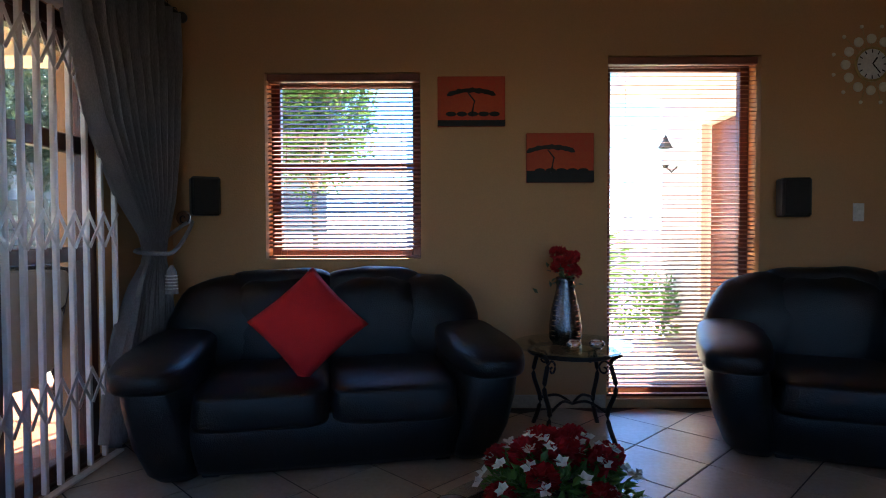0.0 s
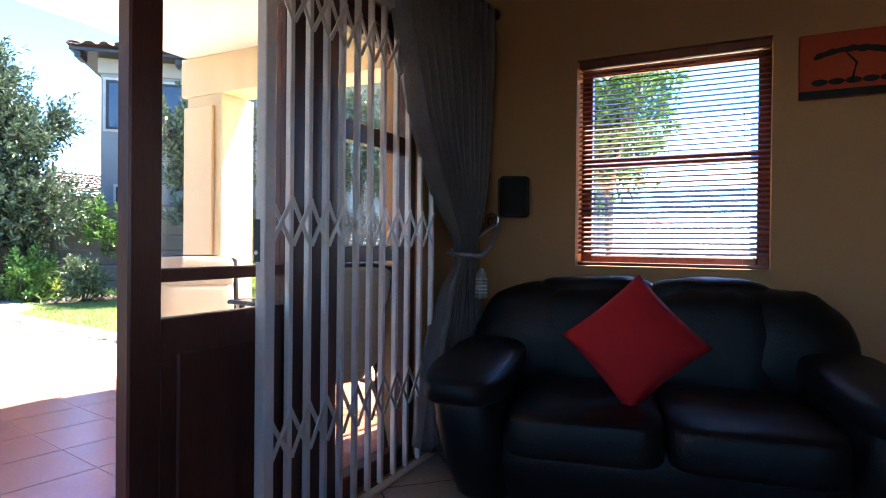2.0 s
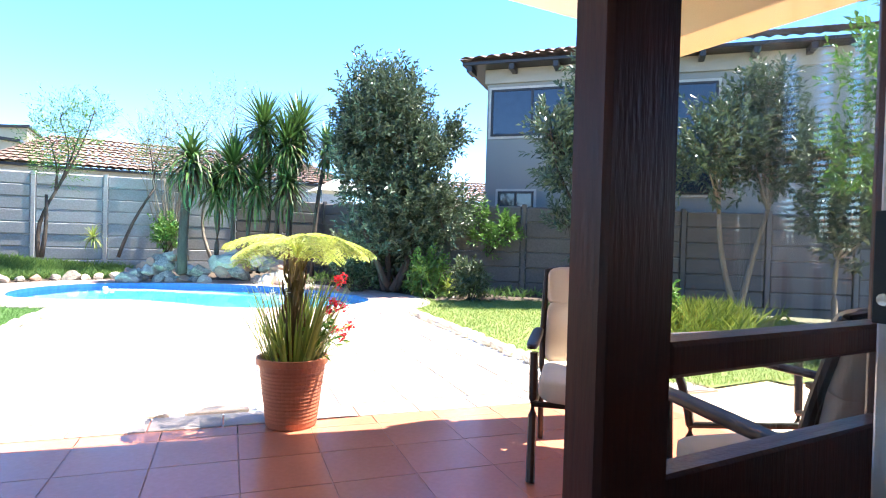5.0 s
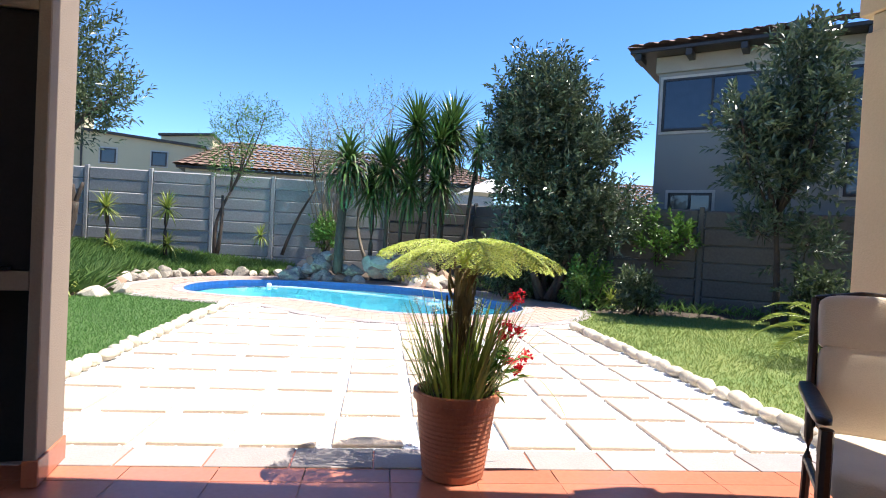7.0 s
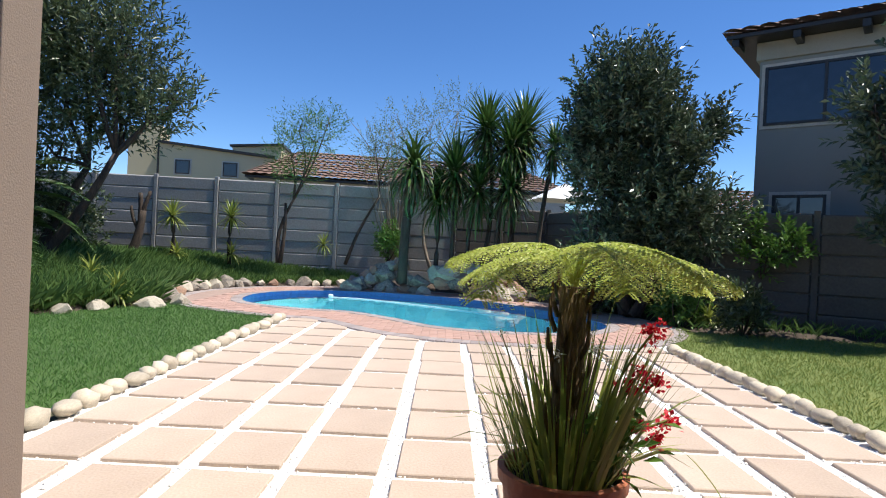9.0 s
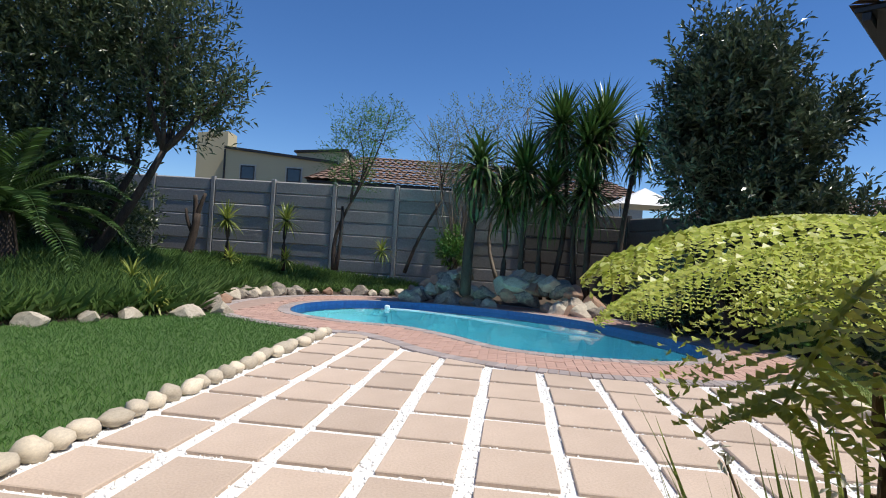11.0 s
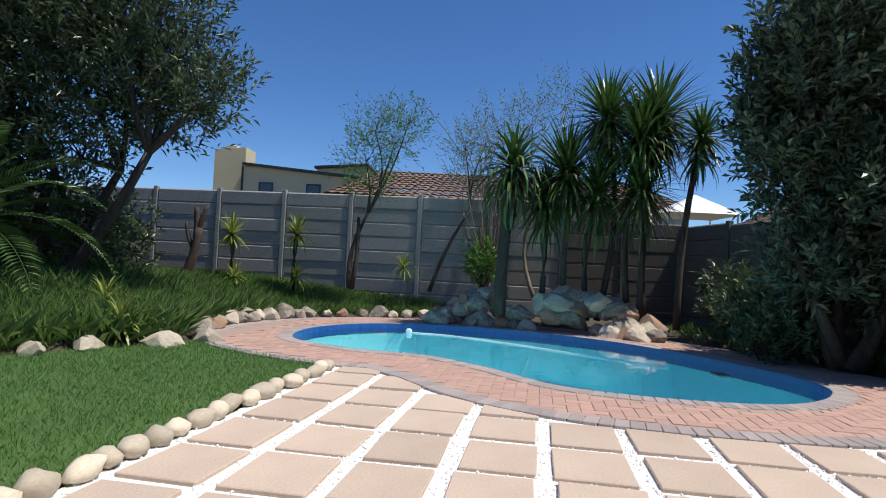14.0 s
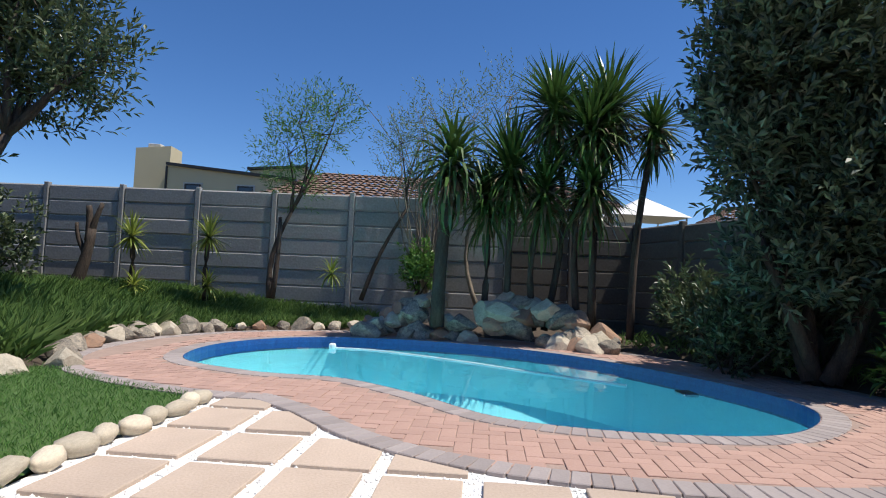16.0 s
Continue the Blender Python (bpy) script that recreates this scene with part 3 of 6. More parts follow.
def venetian_blind(x0, x1, z0, z1, tilt, label):
    b = thing("venetian_blind", (x0 + x1) / 2, NY + 0.06, z1, label=label, category="blind")
    w, h = x1 - x0 - 0.012, z1 - z0
    part("head_rail", box(-w / 2, -0.03, -0.045, w / 2, 0.03, 0, 0.004), "slatwood", b)
    me = mesh_of("slat", box(-w / 2, -0.0175, -0.0015, w / 2, 0.0175, 0.0015, m=pose(0, 0, 0, tilt)), "slatwood")
    n = int((h - 0.09) / 0.0285)
    for i in range(n):
        part("slat", me, None, b).location = (0, 0, -0.062 - i * 0.0285)
    part("bottom_rail", box(-w / 2, -0.014, -h + 0.004, w / 2, 0.014, -h + 0.022, 0.003), "slatwood", b)
    for x in (-w / 2 + 0.12, w / 2 - 0.12) if w < 1.2 else (-w / 2 + 0.12, 0, w / 2 - 0.12):
        part("cord", tube([(x, -0.015, -0.04), (x, -0.015, -h + 0.02)], 0.0012, 5), "slatwood", b)


venetian_blind(*W1, 24, "brown wooden venetian blind with open slats")
venetian_blind(*W2, 10, "brown wooden venetian blind, full height, slats open")


# ---- patio doors, sidelight and gate ----
def patio_doors():
    d = thing("door_1", label="dark meranti double door with glass panes, one leaf open", category="door", kind="structure")
    x0, x1 = WX - 0.075, WX - 0.02
    part("head", box(x0 - 0.03, 0.14, 2.08, x1 + 0.01, 2.62, 2.159, 0.005), "wood", d)
    part("jamb", box(x0 - 0.03, 0.14, 0.0, x1 + 0.01, 0.2, 2.08, 0.005), "wood", d)
    part("threshold", box(x0 - 0.1, 0.2, -0.004, x1 + 0.015, 2.62, 0.012, 0.004), "wood", d)
    leaf = part("leaf", box(x0, 1.045, 0.014, x1, 1.15, 2.075, 0.006), "wood", d, "fixed door leaf of dark wood and glass")
    part("stile", box(x0, 1.66, 0.014, x1, 1.77, 2.075, 0.006), "wood", leaf)
    part("panel", box(x0 + 0.008, 1.15, 0.014, x1 - 0.008, 1.66, 0.86, 0.004), "wood", leaf)
    part("panel_moulding", box(x0 + 0.002, 1.2, 0.16, x1 - 0.002, 1.6, 0.76, 0.012), "wood", leaf)
    part("rail", box(x0 + 0.004, 1.15, 0.965, x1 - 0.004, 1.66, 1.005, 0.005), "wood", leaf)
    part("top_rail", box(x0, 1.15, 1.98, x1, 1.66, 2.075, 0.005), "wood", leaf)
    for z0, z1 in ((0.86, 0.965), (1.005, 1.98)):
        p = part("pane", box(x0 + 0.026, 1.15, z0, x0 + 0.03, 1.66, z1), "glass", leaf)
        p.visible_shadow = False
    part("mullion", box(x0 - 0.03, 1.79, 0.012, x1 + 0.01, 1.96, 2.08, 0.006), "wood", d)
    side = part("sidelight", box(x0, 2.53, 0.012, x1, 2.62, 2.08, 0.006), "wood", d, "narrow fixed sidelight with three panes")
    for z0, z1 in ((0.012, 0.09), (1.005, 1.075), (1.525, 1.61), (2.0, 2.08)):
        part("rail", box(x0, 1.96, z0, x1, 2.53, z1, 0.006), "wood", side)
    for z0, z1 in ((0.09, 1.005), (1.075, 1.525), (1.61, 2.0)):
        p = part("pane", box(x0 + 0.026, 1.96, z0, x0 + 0.03, 2.53, z1), "glass", side)
        p.visible_shadow = False


def security_gate():
    g = thing("security_gate", WX + 0.05, 0, 0, label="white painted steel trellis security gate, pushed partly aside", category="security gate")
    ys = [1.49, 1.60, 1.70, 1.80, 1.90, 2.00, 2.10, 2.20, 2.31, 2.42, 2.54, 2.66]
    part("lead_post", box(-0.022, ys[0] - 0.03, 0.02, 0.022, ys[0] + 0.02, 2.14, 0.004), "gate", g)
    lock = part("lock_plate", box(-0.026, ys[0] - 0.032, 1.02, 0.0, ys[0] - 0.029, 1.16, 0.001), "black", g)
    part("keyhole", tube([(-0.012, ys[0] - 0.033, 1.05), (-0.012, ys[0] - 0.036, 1.05)], 0.008, 10), "steel", lock)
    up = mesh_of("upright", box(-0.012, -0.011, 0.03, 0.012, 0.011, 2.13, 0.003), "gate")
    for y in ys[1:]:
        part("upright", up, None, g).location = (0, y, 0)
    for z in (0.42, 1.16, 1.94):
        for a, b in zip(ys, ys[1:]):
            w, h = b - a, 0.17
            for s in (1, -1):
                ang = math.degrees(math.atan2(h * s, w))
                bar = box(-0.003, -math.hypot(w, h) / 2, -0.009, 0.003, math.hypot(w, h) / 2, 0.009, 0.001)
                bmesh.ops.transform(bar, matrix=pose(0.014 + 0.004 * s, (a + b) / 2, z, ang), verts=bar.verts)
                part("lattice_bar", bar, "gate", g)
    part("floor_track", box(-0.02, 0.2, 0.001, 0.02, 2.68, 0.014, 0.002), "gate", g)
    part("top_track", box(-0.025, 0.2, 2.14, 0.025, 2.68, 2.19, 0.003), "gate", g)


patio_doors()
security_gate()


# ---- patio ----
PATIO_N = 4.1


def patio_x(y):
    return garden(0, 0)[0] + (y - ORIGIN[1]) * VX / VY


def patio():
    bm = bmesh.new()
    q = [(WX - TH + 0.001, -3.2), (WX - TH + 0.001, PATIO_N + 0.1), (patio_x(PATIO_N + 0.1) + 0.2, PATIO_N + 0.1), (patio_x(-3.2) + 0.2, -3.2)]
    top = [bm.verts.new((x, y, -0.008)) for x, y in q]
    bot = [bm.verts.new((x, y, -0.08)) for x, y in q]
    bm.faces.new(top)
    for i in range(4):
        bm.faces.new((top[i], bot[i], bot[(i + 1) % 4], top[(i + 1) % 4]))
    bmesh.ops.recalc_face_normals(bm, faces=bm.faces[:])
    fl = solo("patio_floor", bm, "terragrout", "glossy terracotta tiled patio floor", "patio", kind="structure")
    side = 0.4
    me = mesh_of("tile", box(-side / 2 + 0.0022, -side / 2 + 0.0022, -0.008, side / 2 - 0.0022, side / 2 - 0.0022, -0.006, 0.0008), "terracotta")
    for i in range(-1, 12):
        for j in range(-6, 14):
            x, y = garden(-0.42 - i * side, -1.9 + j * side)
            if x < WX - TH - 0.2 and -1.6 < y < PATIO_N - 0.1:
                t = part("tile", me, None, fl)
                t.matrix_basis = pose(x, y, 0, 0, 0, -SKEW)
    edge = solo("patio_kerb", box(-0.2, -2.2, -0.06, 0.07, 4.3, -0.012), "mortar", "grey cement paver strip along the patio edge", "kerb", kind="structure")
    edge.matrix_basis = pose(ORIGIN[0], ORIGIN[1], 0, 0, 0, -SKEW)
    me = mesh_of("paver", box(-0.125, -0.195, -0.012, 0.125, 0.195, 0.0, 0.003), "brickgrey")
    for k in range(16):
        part("paver", me, None, edge).location = (-0.065, -1.98 + k * 0.4, 0)


patio()


def patio_roof():
    bm = box(-4.4, -3.4, 2.52, WX - TH - 0.001, 3.5, 2.75)
    # roof piece over the braai, out of view, placed to shade its front
    box(-5.56, -3.4, 2.52, -4.401, -0.28, 2.75, bm=bm)
    solo("patio_roof", bm, "ceiling", "cream painted patio ceiling slab", "roof", kind="structure")
    # eave hidden above the ceiling edge, added to set the floor's shadow line
    me = bmesh.new()
    q = [(-5.95, -3.4), (WX - TH - 0.001, -3.4), (WX - TH - 0.001, 3.52), (-4.345, 3.52)]
    lo, hi = [me.verts.new((x, y, 2.752)) for x, y in q], [me.verts.new((x, y, 2.83)) for x, y in q]
    me.faces.new(lo); me.faces.new(hi)
    for i in range(4):
        me.faces.new((lo[i], hi[i], hi[(i + 1) % 4], lo[(i + 1) % 4]))
    bmesh.ops.recalc_face_normals(me, faces=me.faces[:])
    solo("shadow_eave", me, "ceiling", "added eave slab, hidden from view, that sets the patio shadow edge", "roof", kind="structure")
    solo("patio_beam", box(-4.46, 3.22, 2.22, WX - TH - 0.001, 3.5, 2.518, 0.006), "outwall", "cream plastered beam between column and house", "beam", kind="structure")
    col = thing("patio_column", -4.22, 3.4, 0, 0, "square cream plastered patio column", "column", kind="structure")
    part("shaft", box(-0.185, -0.165, -0.05, 0.185, 0.17, 2.219, 0.006), "outwall", col)
    part("pilaster", box(-0.19, -0.195, -0.05, 0.12, -0.165, 2.13, 0.006), "outwall", col)


patio_roof()


def braai():
    b = thing("built_in_braai", -5.22, -0.225, 0, 0, "built-in plastered braai pier with black steel firebox", "braai", kind="structure")
    # local x: towards the house, local y: north; its north face is at y = 0
    part("pier", box(-0.24, -0.05, -0.03, 0.08, 0.0, 2.518, 0.005), "beige", b)
    part("upper_wall", box(-0.24, -1.6, 1.98, 0.08, -0.05, 2.518, 0.003), "beige", b)
    part("shelf_wall", box(-0.24, -1.6, 0.82, 0.08, -0.05, 0.9, 0.003), "beige", b)
    part("far_pier", box(-0.24, -1.86, -0.03, 0.08, -1.6, 2.518, 0.003), "beige", b)
    part("back_wall", box(-0.34, -1.86, -0.03, -0.241, -0.12, 2.518, 0.003), "beige", b)
    part("firebox", box(-0.2, -1.59, 0.902, 0.06, -0.052, 1.978, 0.004), "steelblack", b, "black steel firebox door")
    part("grate_rail", tube([(0.07, -1.3, 1.42), (0.07, -0.2, 1.42)], 0.006, 8), "steel", b)
    part("ash_tray", box(0.06, -1.5, 0.905, 0.1, -0.12, 0.92, 0.002), "steelblack", b)
    # near-black sheet at the back of the wood store
    part("wood_store_lining", box(-0.238, -1.595, -0.02, -0.22, -0.055, 0.818), "mattblack", b)
    part("skirting", box(0.08, -0.05, -0.002, 0.092, 0.012, 0.11, 0.003), "terracotta", b)
    part("skirting", box(-0.24, 0.0, -0.002, 0.08, 0.012, 0.11, 0.003), "terracotta", b)


braai()


# ---- fences ----
def fence(name, x0, y0, x1, y1, base, top0, top1, panels, label, mat="fence"):
    """Precast concrete posts with slotted panels."""
    L = math.hypot(x1 - x0, y1 - y0)
    ang = math.degrees(math.atan2(y1 - y0, x1 - x0))
    n = max(1, round(L / 1.5))
    bay = L / n
    f = thing(name, x0, y0, 0, ang, label, "fence", kind="structure")
    for i in range(n + 1):
        top = top0 + (top1 - top0) * i / n
        part("post", box(i * bay - 0.045, -0.055, base, i * bay + 0.045, 0.055, top + 0.05, 0.008), mat, f)
    for i in range(n):
        top = top0 + (top1 - top0) * (i + 0.5) / n
        h = (top - base) / panels
        me = mesh_of("panel", box(-bay / 2 + 0.05, -0.032, 0.0, bay / 2 - 0.05, 0.032, h - 0.001, 0.026), mat)
        for k in range(panels):
            part("panel", me, None, f).location = ((i + 0.5) * bay, RNG.normal(0, 0.006), base + k * h)


fence("fence_back_high", -19.98, -11.66, -18.2, 3.46, 0.1, 2.5, 2.5, 8, "grey precast concrete panel fence with slotted posts")
fence("fence_back_low", -18.2, 3.46, -17.95, 5.9, 0.0, 2.15, 2.1, 7, "dark brown concrete panel fence behind the yuccas", "fencedark")
fence("fence_side", -17.95, 5.9, -12.6, 6.95, -0.05, 2.08, 1.95, 7, "dark brown concrete panel fence behind trees", "fencedark")
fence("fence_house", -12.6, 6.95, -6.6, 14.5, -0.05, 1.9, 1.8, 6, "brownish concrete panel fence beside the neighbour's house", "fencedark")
fence("fence_left", -19.98, -11.66, -3.0, -13.5, -0.05, 2.4, 2.2, 8, "grey precast concrete panel fence")


# ---- neighbouring houses ----
def tiled_slope(p0, p1, p2, p3, courses, across):
    """A roof plane p0-p1 along the eave to p3-p2 along the ridge, with overlapping half-round tile courses."""
    p0, p1, p2, p3 = (Vector(p) for p in (p0, p1, p2, p3))
    nrm = (p1 - p0).cross(p3 - p0).normalized()
    if nrm.z < 0:
        nrm = -nrm
    verts, faces = [], []
    sub = 4
    for r in range(courses):
        ta, tb = r / courses, min((r + 1.12) / courses, 1)
        base = len(verts)
        for i in range(across * sub + 1):
            s = i / (across * sub)
            bulge = 0.045 * abs(math.sin(math.pi * i / sub))
            for t, lift in ((ta, 0.05), (tb, 0.0)):
                a, b = p0.lerp(p1, s), p3.lerp(p2, s)
                verts.append(a.lerp(b, t) + nrm * (lift + bulge))
        for i in range(across * sub):
            k = base + i * 2
            faces.append((k, k + 2, k + 3, k + 1))
    return raw("tile_course", verts, faces, "rooftile")


def wall_window(parent, x, z, w, h, y=0.0, split=True):
    """A framed window on a facade that faces local -y."""
    win = part("window", box(x - w / 2 - 0.06, y - 0.03, z - 0.06, x + w / 2 + 0.06, y + 0.02, z + h + 0.06, 0.004), "palewall", parent)
    part("pane", box(x - w / 2, y - 0.034, z, x + w / 2, y - 0.03, z + h), "darkglass", win)
    for a, b in ((x - w / 2, x - w / 2 + 0.05), (x + w / 2 - 0.05, x + w / 2)) + (((x - 0.025, x + 0.025),) if split else ()):
        part("bar", box(a, y - 0.055, z, b, y - 0.034, z + h, 0.003), "darkframe", win)
    for a in (z, z + h - 0.05):
        part("bar", box(x - w / 2, y - 0.052, a, x + w / 2, y - 0.034, a + 0.05, 0.003), "darkframe", win)


def grey_house():
    h = thing("neighbour_house", -13.35, 8.35, 0, 42, "grey two-storey house with tiled eaves and dark windows", "house")
    part("wall", box(0, 0, -0.05, 13, 8, 5.05), "greywall", h)
    part("plaster_band", box(-0.06, -0.06, 4.86, 13.06, 8.06, 5.2, 0.01), "cornice", h)
    for x, z, w, hh in ((1.08, 3.62, 1.95, 1.1), (4.2, 2.25, 1.65, 2.4), (8.6, 3.5, 1.5, 1.2), (0.75, 1.9, 0.85, 0.42), (8.6, 1.6, 1.5, 1.0)):
        wall_window(h, x, z, w, hh)
    roof = part("roof", box(-0.5, -0.5, 5.2, 13.5, 8.5, 5.28, 0.01), "darkframe", h)
    part("tile_course", tiled_slope((-0.55, -0.55, 5.29), (13.5, -0.55, 5.29), (11, 4, 6.9), (2.6, 4, 6.9), 14, 46), None, roof)
    part("tile_course", tiled_slope((-0.55, 8.5, 5.29), (-0.55, -0.55, 5.29), (2.6, 4, 6.9), (2.6, 4.01, 6.9), 14, 30), None, roof)
    for k in range(14):
        part("rafter_end", box(-0.4 + k, -0.48, 5.06, -0.28 + k, 0, 5.19, 0.004), "darkframe", h)


def sloped_block(x0, y0, x1, y1, z0, z1, z2, bevel=0.0):
    """A block whose top falls from z1 at x0 to z2 at x1; z0 may be a height below the top as (drop,)."""
    bm = box(x0, y0, 0, x1, y1, 1, 0)
    for v in bm.verts:
        top = z1 + (z2 - z1) * (v.co.x - x0) / (x1 - x0)
        v.co.z = top if v.co.z > 0.5 else (top - z0[0] if isinstance(z0, tuple) else z0)
    return bm


def yellow_house():
    h = thing("yellow_house", -30.85, -7.7, 0, 87, "yellow plastered house with dark sloping roof edge and chimney", "house")
    part("wall", sloped_block(0, 0, 4.9, 6, -0.05, 5.0, 4.6), "yellowwall", h)
    part("coping", sloped_block(-0.05, -0.14, 5.0, 6.1, (0.11,), 5.112, 4.712), "darkframe", h, "dark sloping roof edge")
    part("downpipe", box(-0.09, -0.05, -0.05, -0.02, 0.03, 4.98, 0.01), "darkframe", h)
    part("upper_wall", sloped_block(2.6, 2.0, 4.9, 5.5, 4.0, 5.3, 5.5), "yellowwall", h)
    part("upper_coping", sloped_block(2.5, 1.85, 5.0, 5.6, (0.1,), 5.41, 5.61), "darkframe", h)
    chim = part("chimney", sloped_block(-1.5, 0.4, -0.12, 1.5, -0.05, 5.72, 5.85), "yellowwall", h)
    part("chimney_cap", box(-1.1, 0.55, 5.79, -0.6, 1.3, 5.95, 0.02), "palewall", chim)
    for x in (1.0, 3.05):
        wall_window(h, x, 3.68, 0.62, 0.62, split=False)


def brown_roofs():
    for x, y, turn, L, eave, ridge, lab in ((-27.5, -3.1, 90, 13.0, 3.4, 5.05, "low house with a brown tiled roof"), (-26, 12.5, 80, 12, 2.9, 4.3, "low house with a brown tiled hipped roof")):
        h = thing("neighbour_house", x, y, 0, turn, lab, "house")
        part("wall", box(0, 0, -0.05, L, 7, eave), "palewall", h)
        roof = part("roof", box(-0.3, -0.3, eave, L + 0.3, 7.3, eave + 0.08), "darkframe", h)
        part("tile_course", tiled_slope((-0.4, -0.4, eave + 0.1), (L + 0.4, -0.4, eave + 0.1), (L - 1.5, 3.5, ridge), (1.5, 3.5, ridge), 12, 40), None, roof)
        part("tile_course", tiled_slope((-0.4, 7.4, eave + 0.1), (-0.4, -0.4, eave + 0.1), (1.5, 3.5, ridge), (1.5, 3.51, ridge), 12, 24), None, roof)
        part("tile_course", tiled_slope((L + 0.4, -0.4, eave + 0.1), (L + 0.4, 7.4, eave + 0.1), (L - 1.5, 3.51, ridge), (L - 1.5, 3.5, ridge), 12, 24), None, roof)
        part("tile_course", tiled_slope((L + 0.4, 7.4, eave + 0.1), (-0.4, 7.4, eave + 0.1), (1.5, 3.5, ridge), (L - 1.5, 3.5, ridge), 12, 40), None, roof)


def white_gable():
    g = thing("garden_canopy", -22, 7.7, 0, 90, "white pitched canopy showing above the back fence", "canopy")
    bm = bmesh.new()
    eave = [bm.verts.new(p) for p in ((-1.0, -0.9, 2.75), (1.0, -0.9, 2.75), (1.0, 0.9, 2.75), (-1.0, 0.9, 2.75))]
    peak = bm.verts.new((0.1, 0, 3.35))
    bm.faces.new(eave[::-1])
    for k in range(4):
        bm.faces.new((eave[k], eave[(k + 1) % 4], peak))
    part("canopy_cloth", bm, "white", g)
    for x in (-0.9, 0.9):
        for y in (-0.8, 0.8):
            part("post", tube([(x, y, -0.05), (x, y, 2.76)], 0.025, 8), "steel", g)


grey_house()
yellow_house()
brown_roofs()
white_gable()


# ---- courtyard beyond the north windows ----
def courtyard():
    wall_with_holes("courtyard_wall", "y", NY + TH + 0.01, 6.5, 2.32, 0.24, 3.3, [(4.55, 5.55, -0.06, 2.2)], "white", "sunlit cream wall beside the entrance")
    solo("courtyard_paving", box(-6, NY + TH + 0.01, -0.045, 6, 11, -0.03), "outwall", "pale courtyard paving", "paving", kind="structure")
    solo("courtyard_boundary", box(-6, 11, -0.05, 6, 11.15, 1.1), "white", "plain pale boundary wall", "wall", kind="structure")
    d = thing("entrance_door", 2.35, 4.55, 0, label="varnished red wooden front door, closed", category="door", kind="structure")
    part("frame_stile", box(-0.02, 0, -0.03, 0.06, 0.07, 2.2, 0.005), "white", d)
    part("frame_stile", box(-0.02, 0.93, -0.03, 0.06, 1.0, 2.2, 0.005), "white", d)
    leaf = part("leaf", box(0.08, 0.07, -0.02, 0.13, 0.93, 2.19, 0.005), "reddoor", d)
    for z in (0.2, 0.85, 1.5):
        part("panel", box(0.065, 0.2, z, 0.08, 0.8, z + 0.5, 0.006), "reddoor", leaf)
    solo("porch_canopy", box(1.45, 4.2, 2.5, 2.318, 5.7, 2.66, 0.01), "white", "plain pale canopy slab over the entrance door", "canopy", kind="structure")
    lamp = thing("wall_lantern", 2.32, 6.05, 1.95, label="black carriage lantern on the sunlit wall", category="wall lamp")
    part("bracket", tube([(0, 0, -0.1), (-0.06, 0, -0.16), (-0.13, 0, -0.1)], 0.012, 6), "black", lamp)
    part("lantern_glass", lathe([(0.035, -0.08), (0.06, 0.1)], 6, at=(-0.13, 0, 0)), "glass", lamp)
    part("lantern_cap", lathe([(0.085, 0.1), (0.03, 0.19), (0.008, 0.24)], 6, at=(-0.13, 0, 0)), "black", lamp)
    part("lantern_base", lathe([(0.02, -0.12), (0.045, -0.08)], 6, at=(-0.13, 0, 0)), "black", lamp)


courtyard()
# ---- END STRUCTURE ----


# ---- paving, gravel and edging ----
def turned_box(size_u, size_v, z0, z1, bevel):
    return box(-size_u / 2, -size_v / 2, z0, size_u / 2, size_v / 2, z1, bevel)


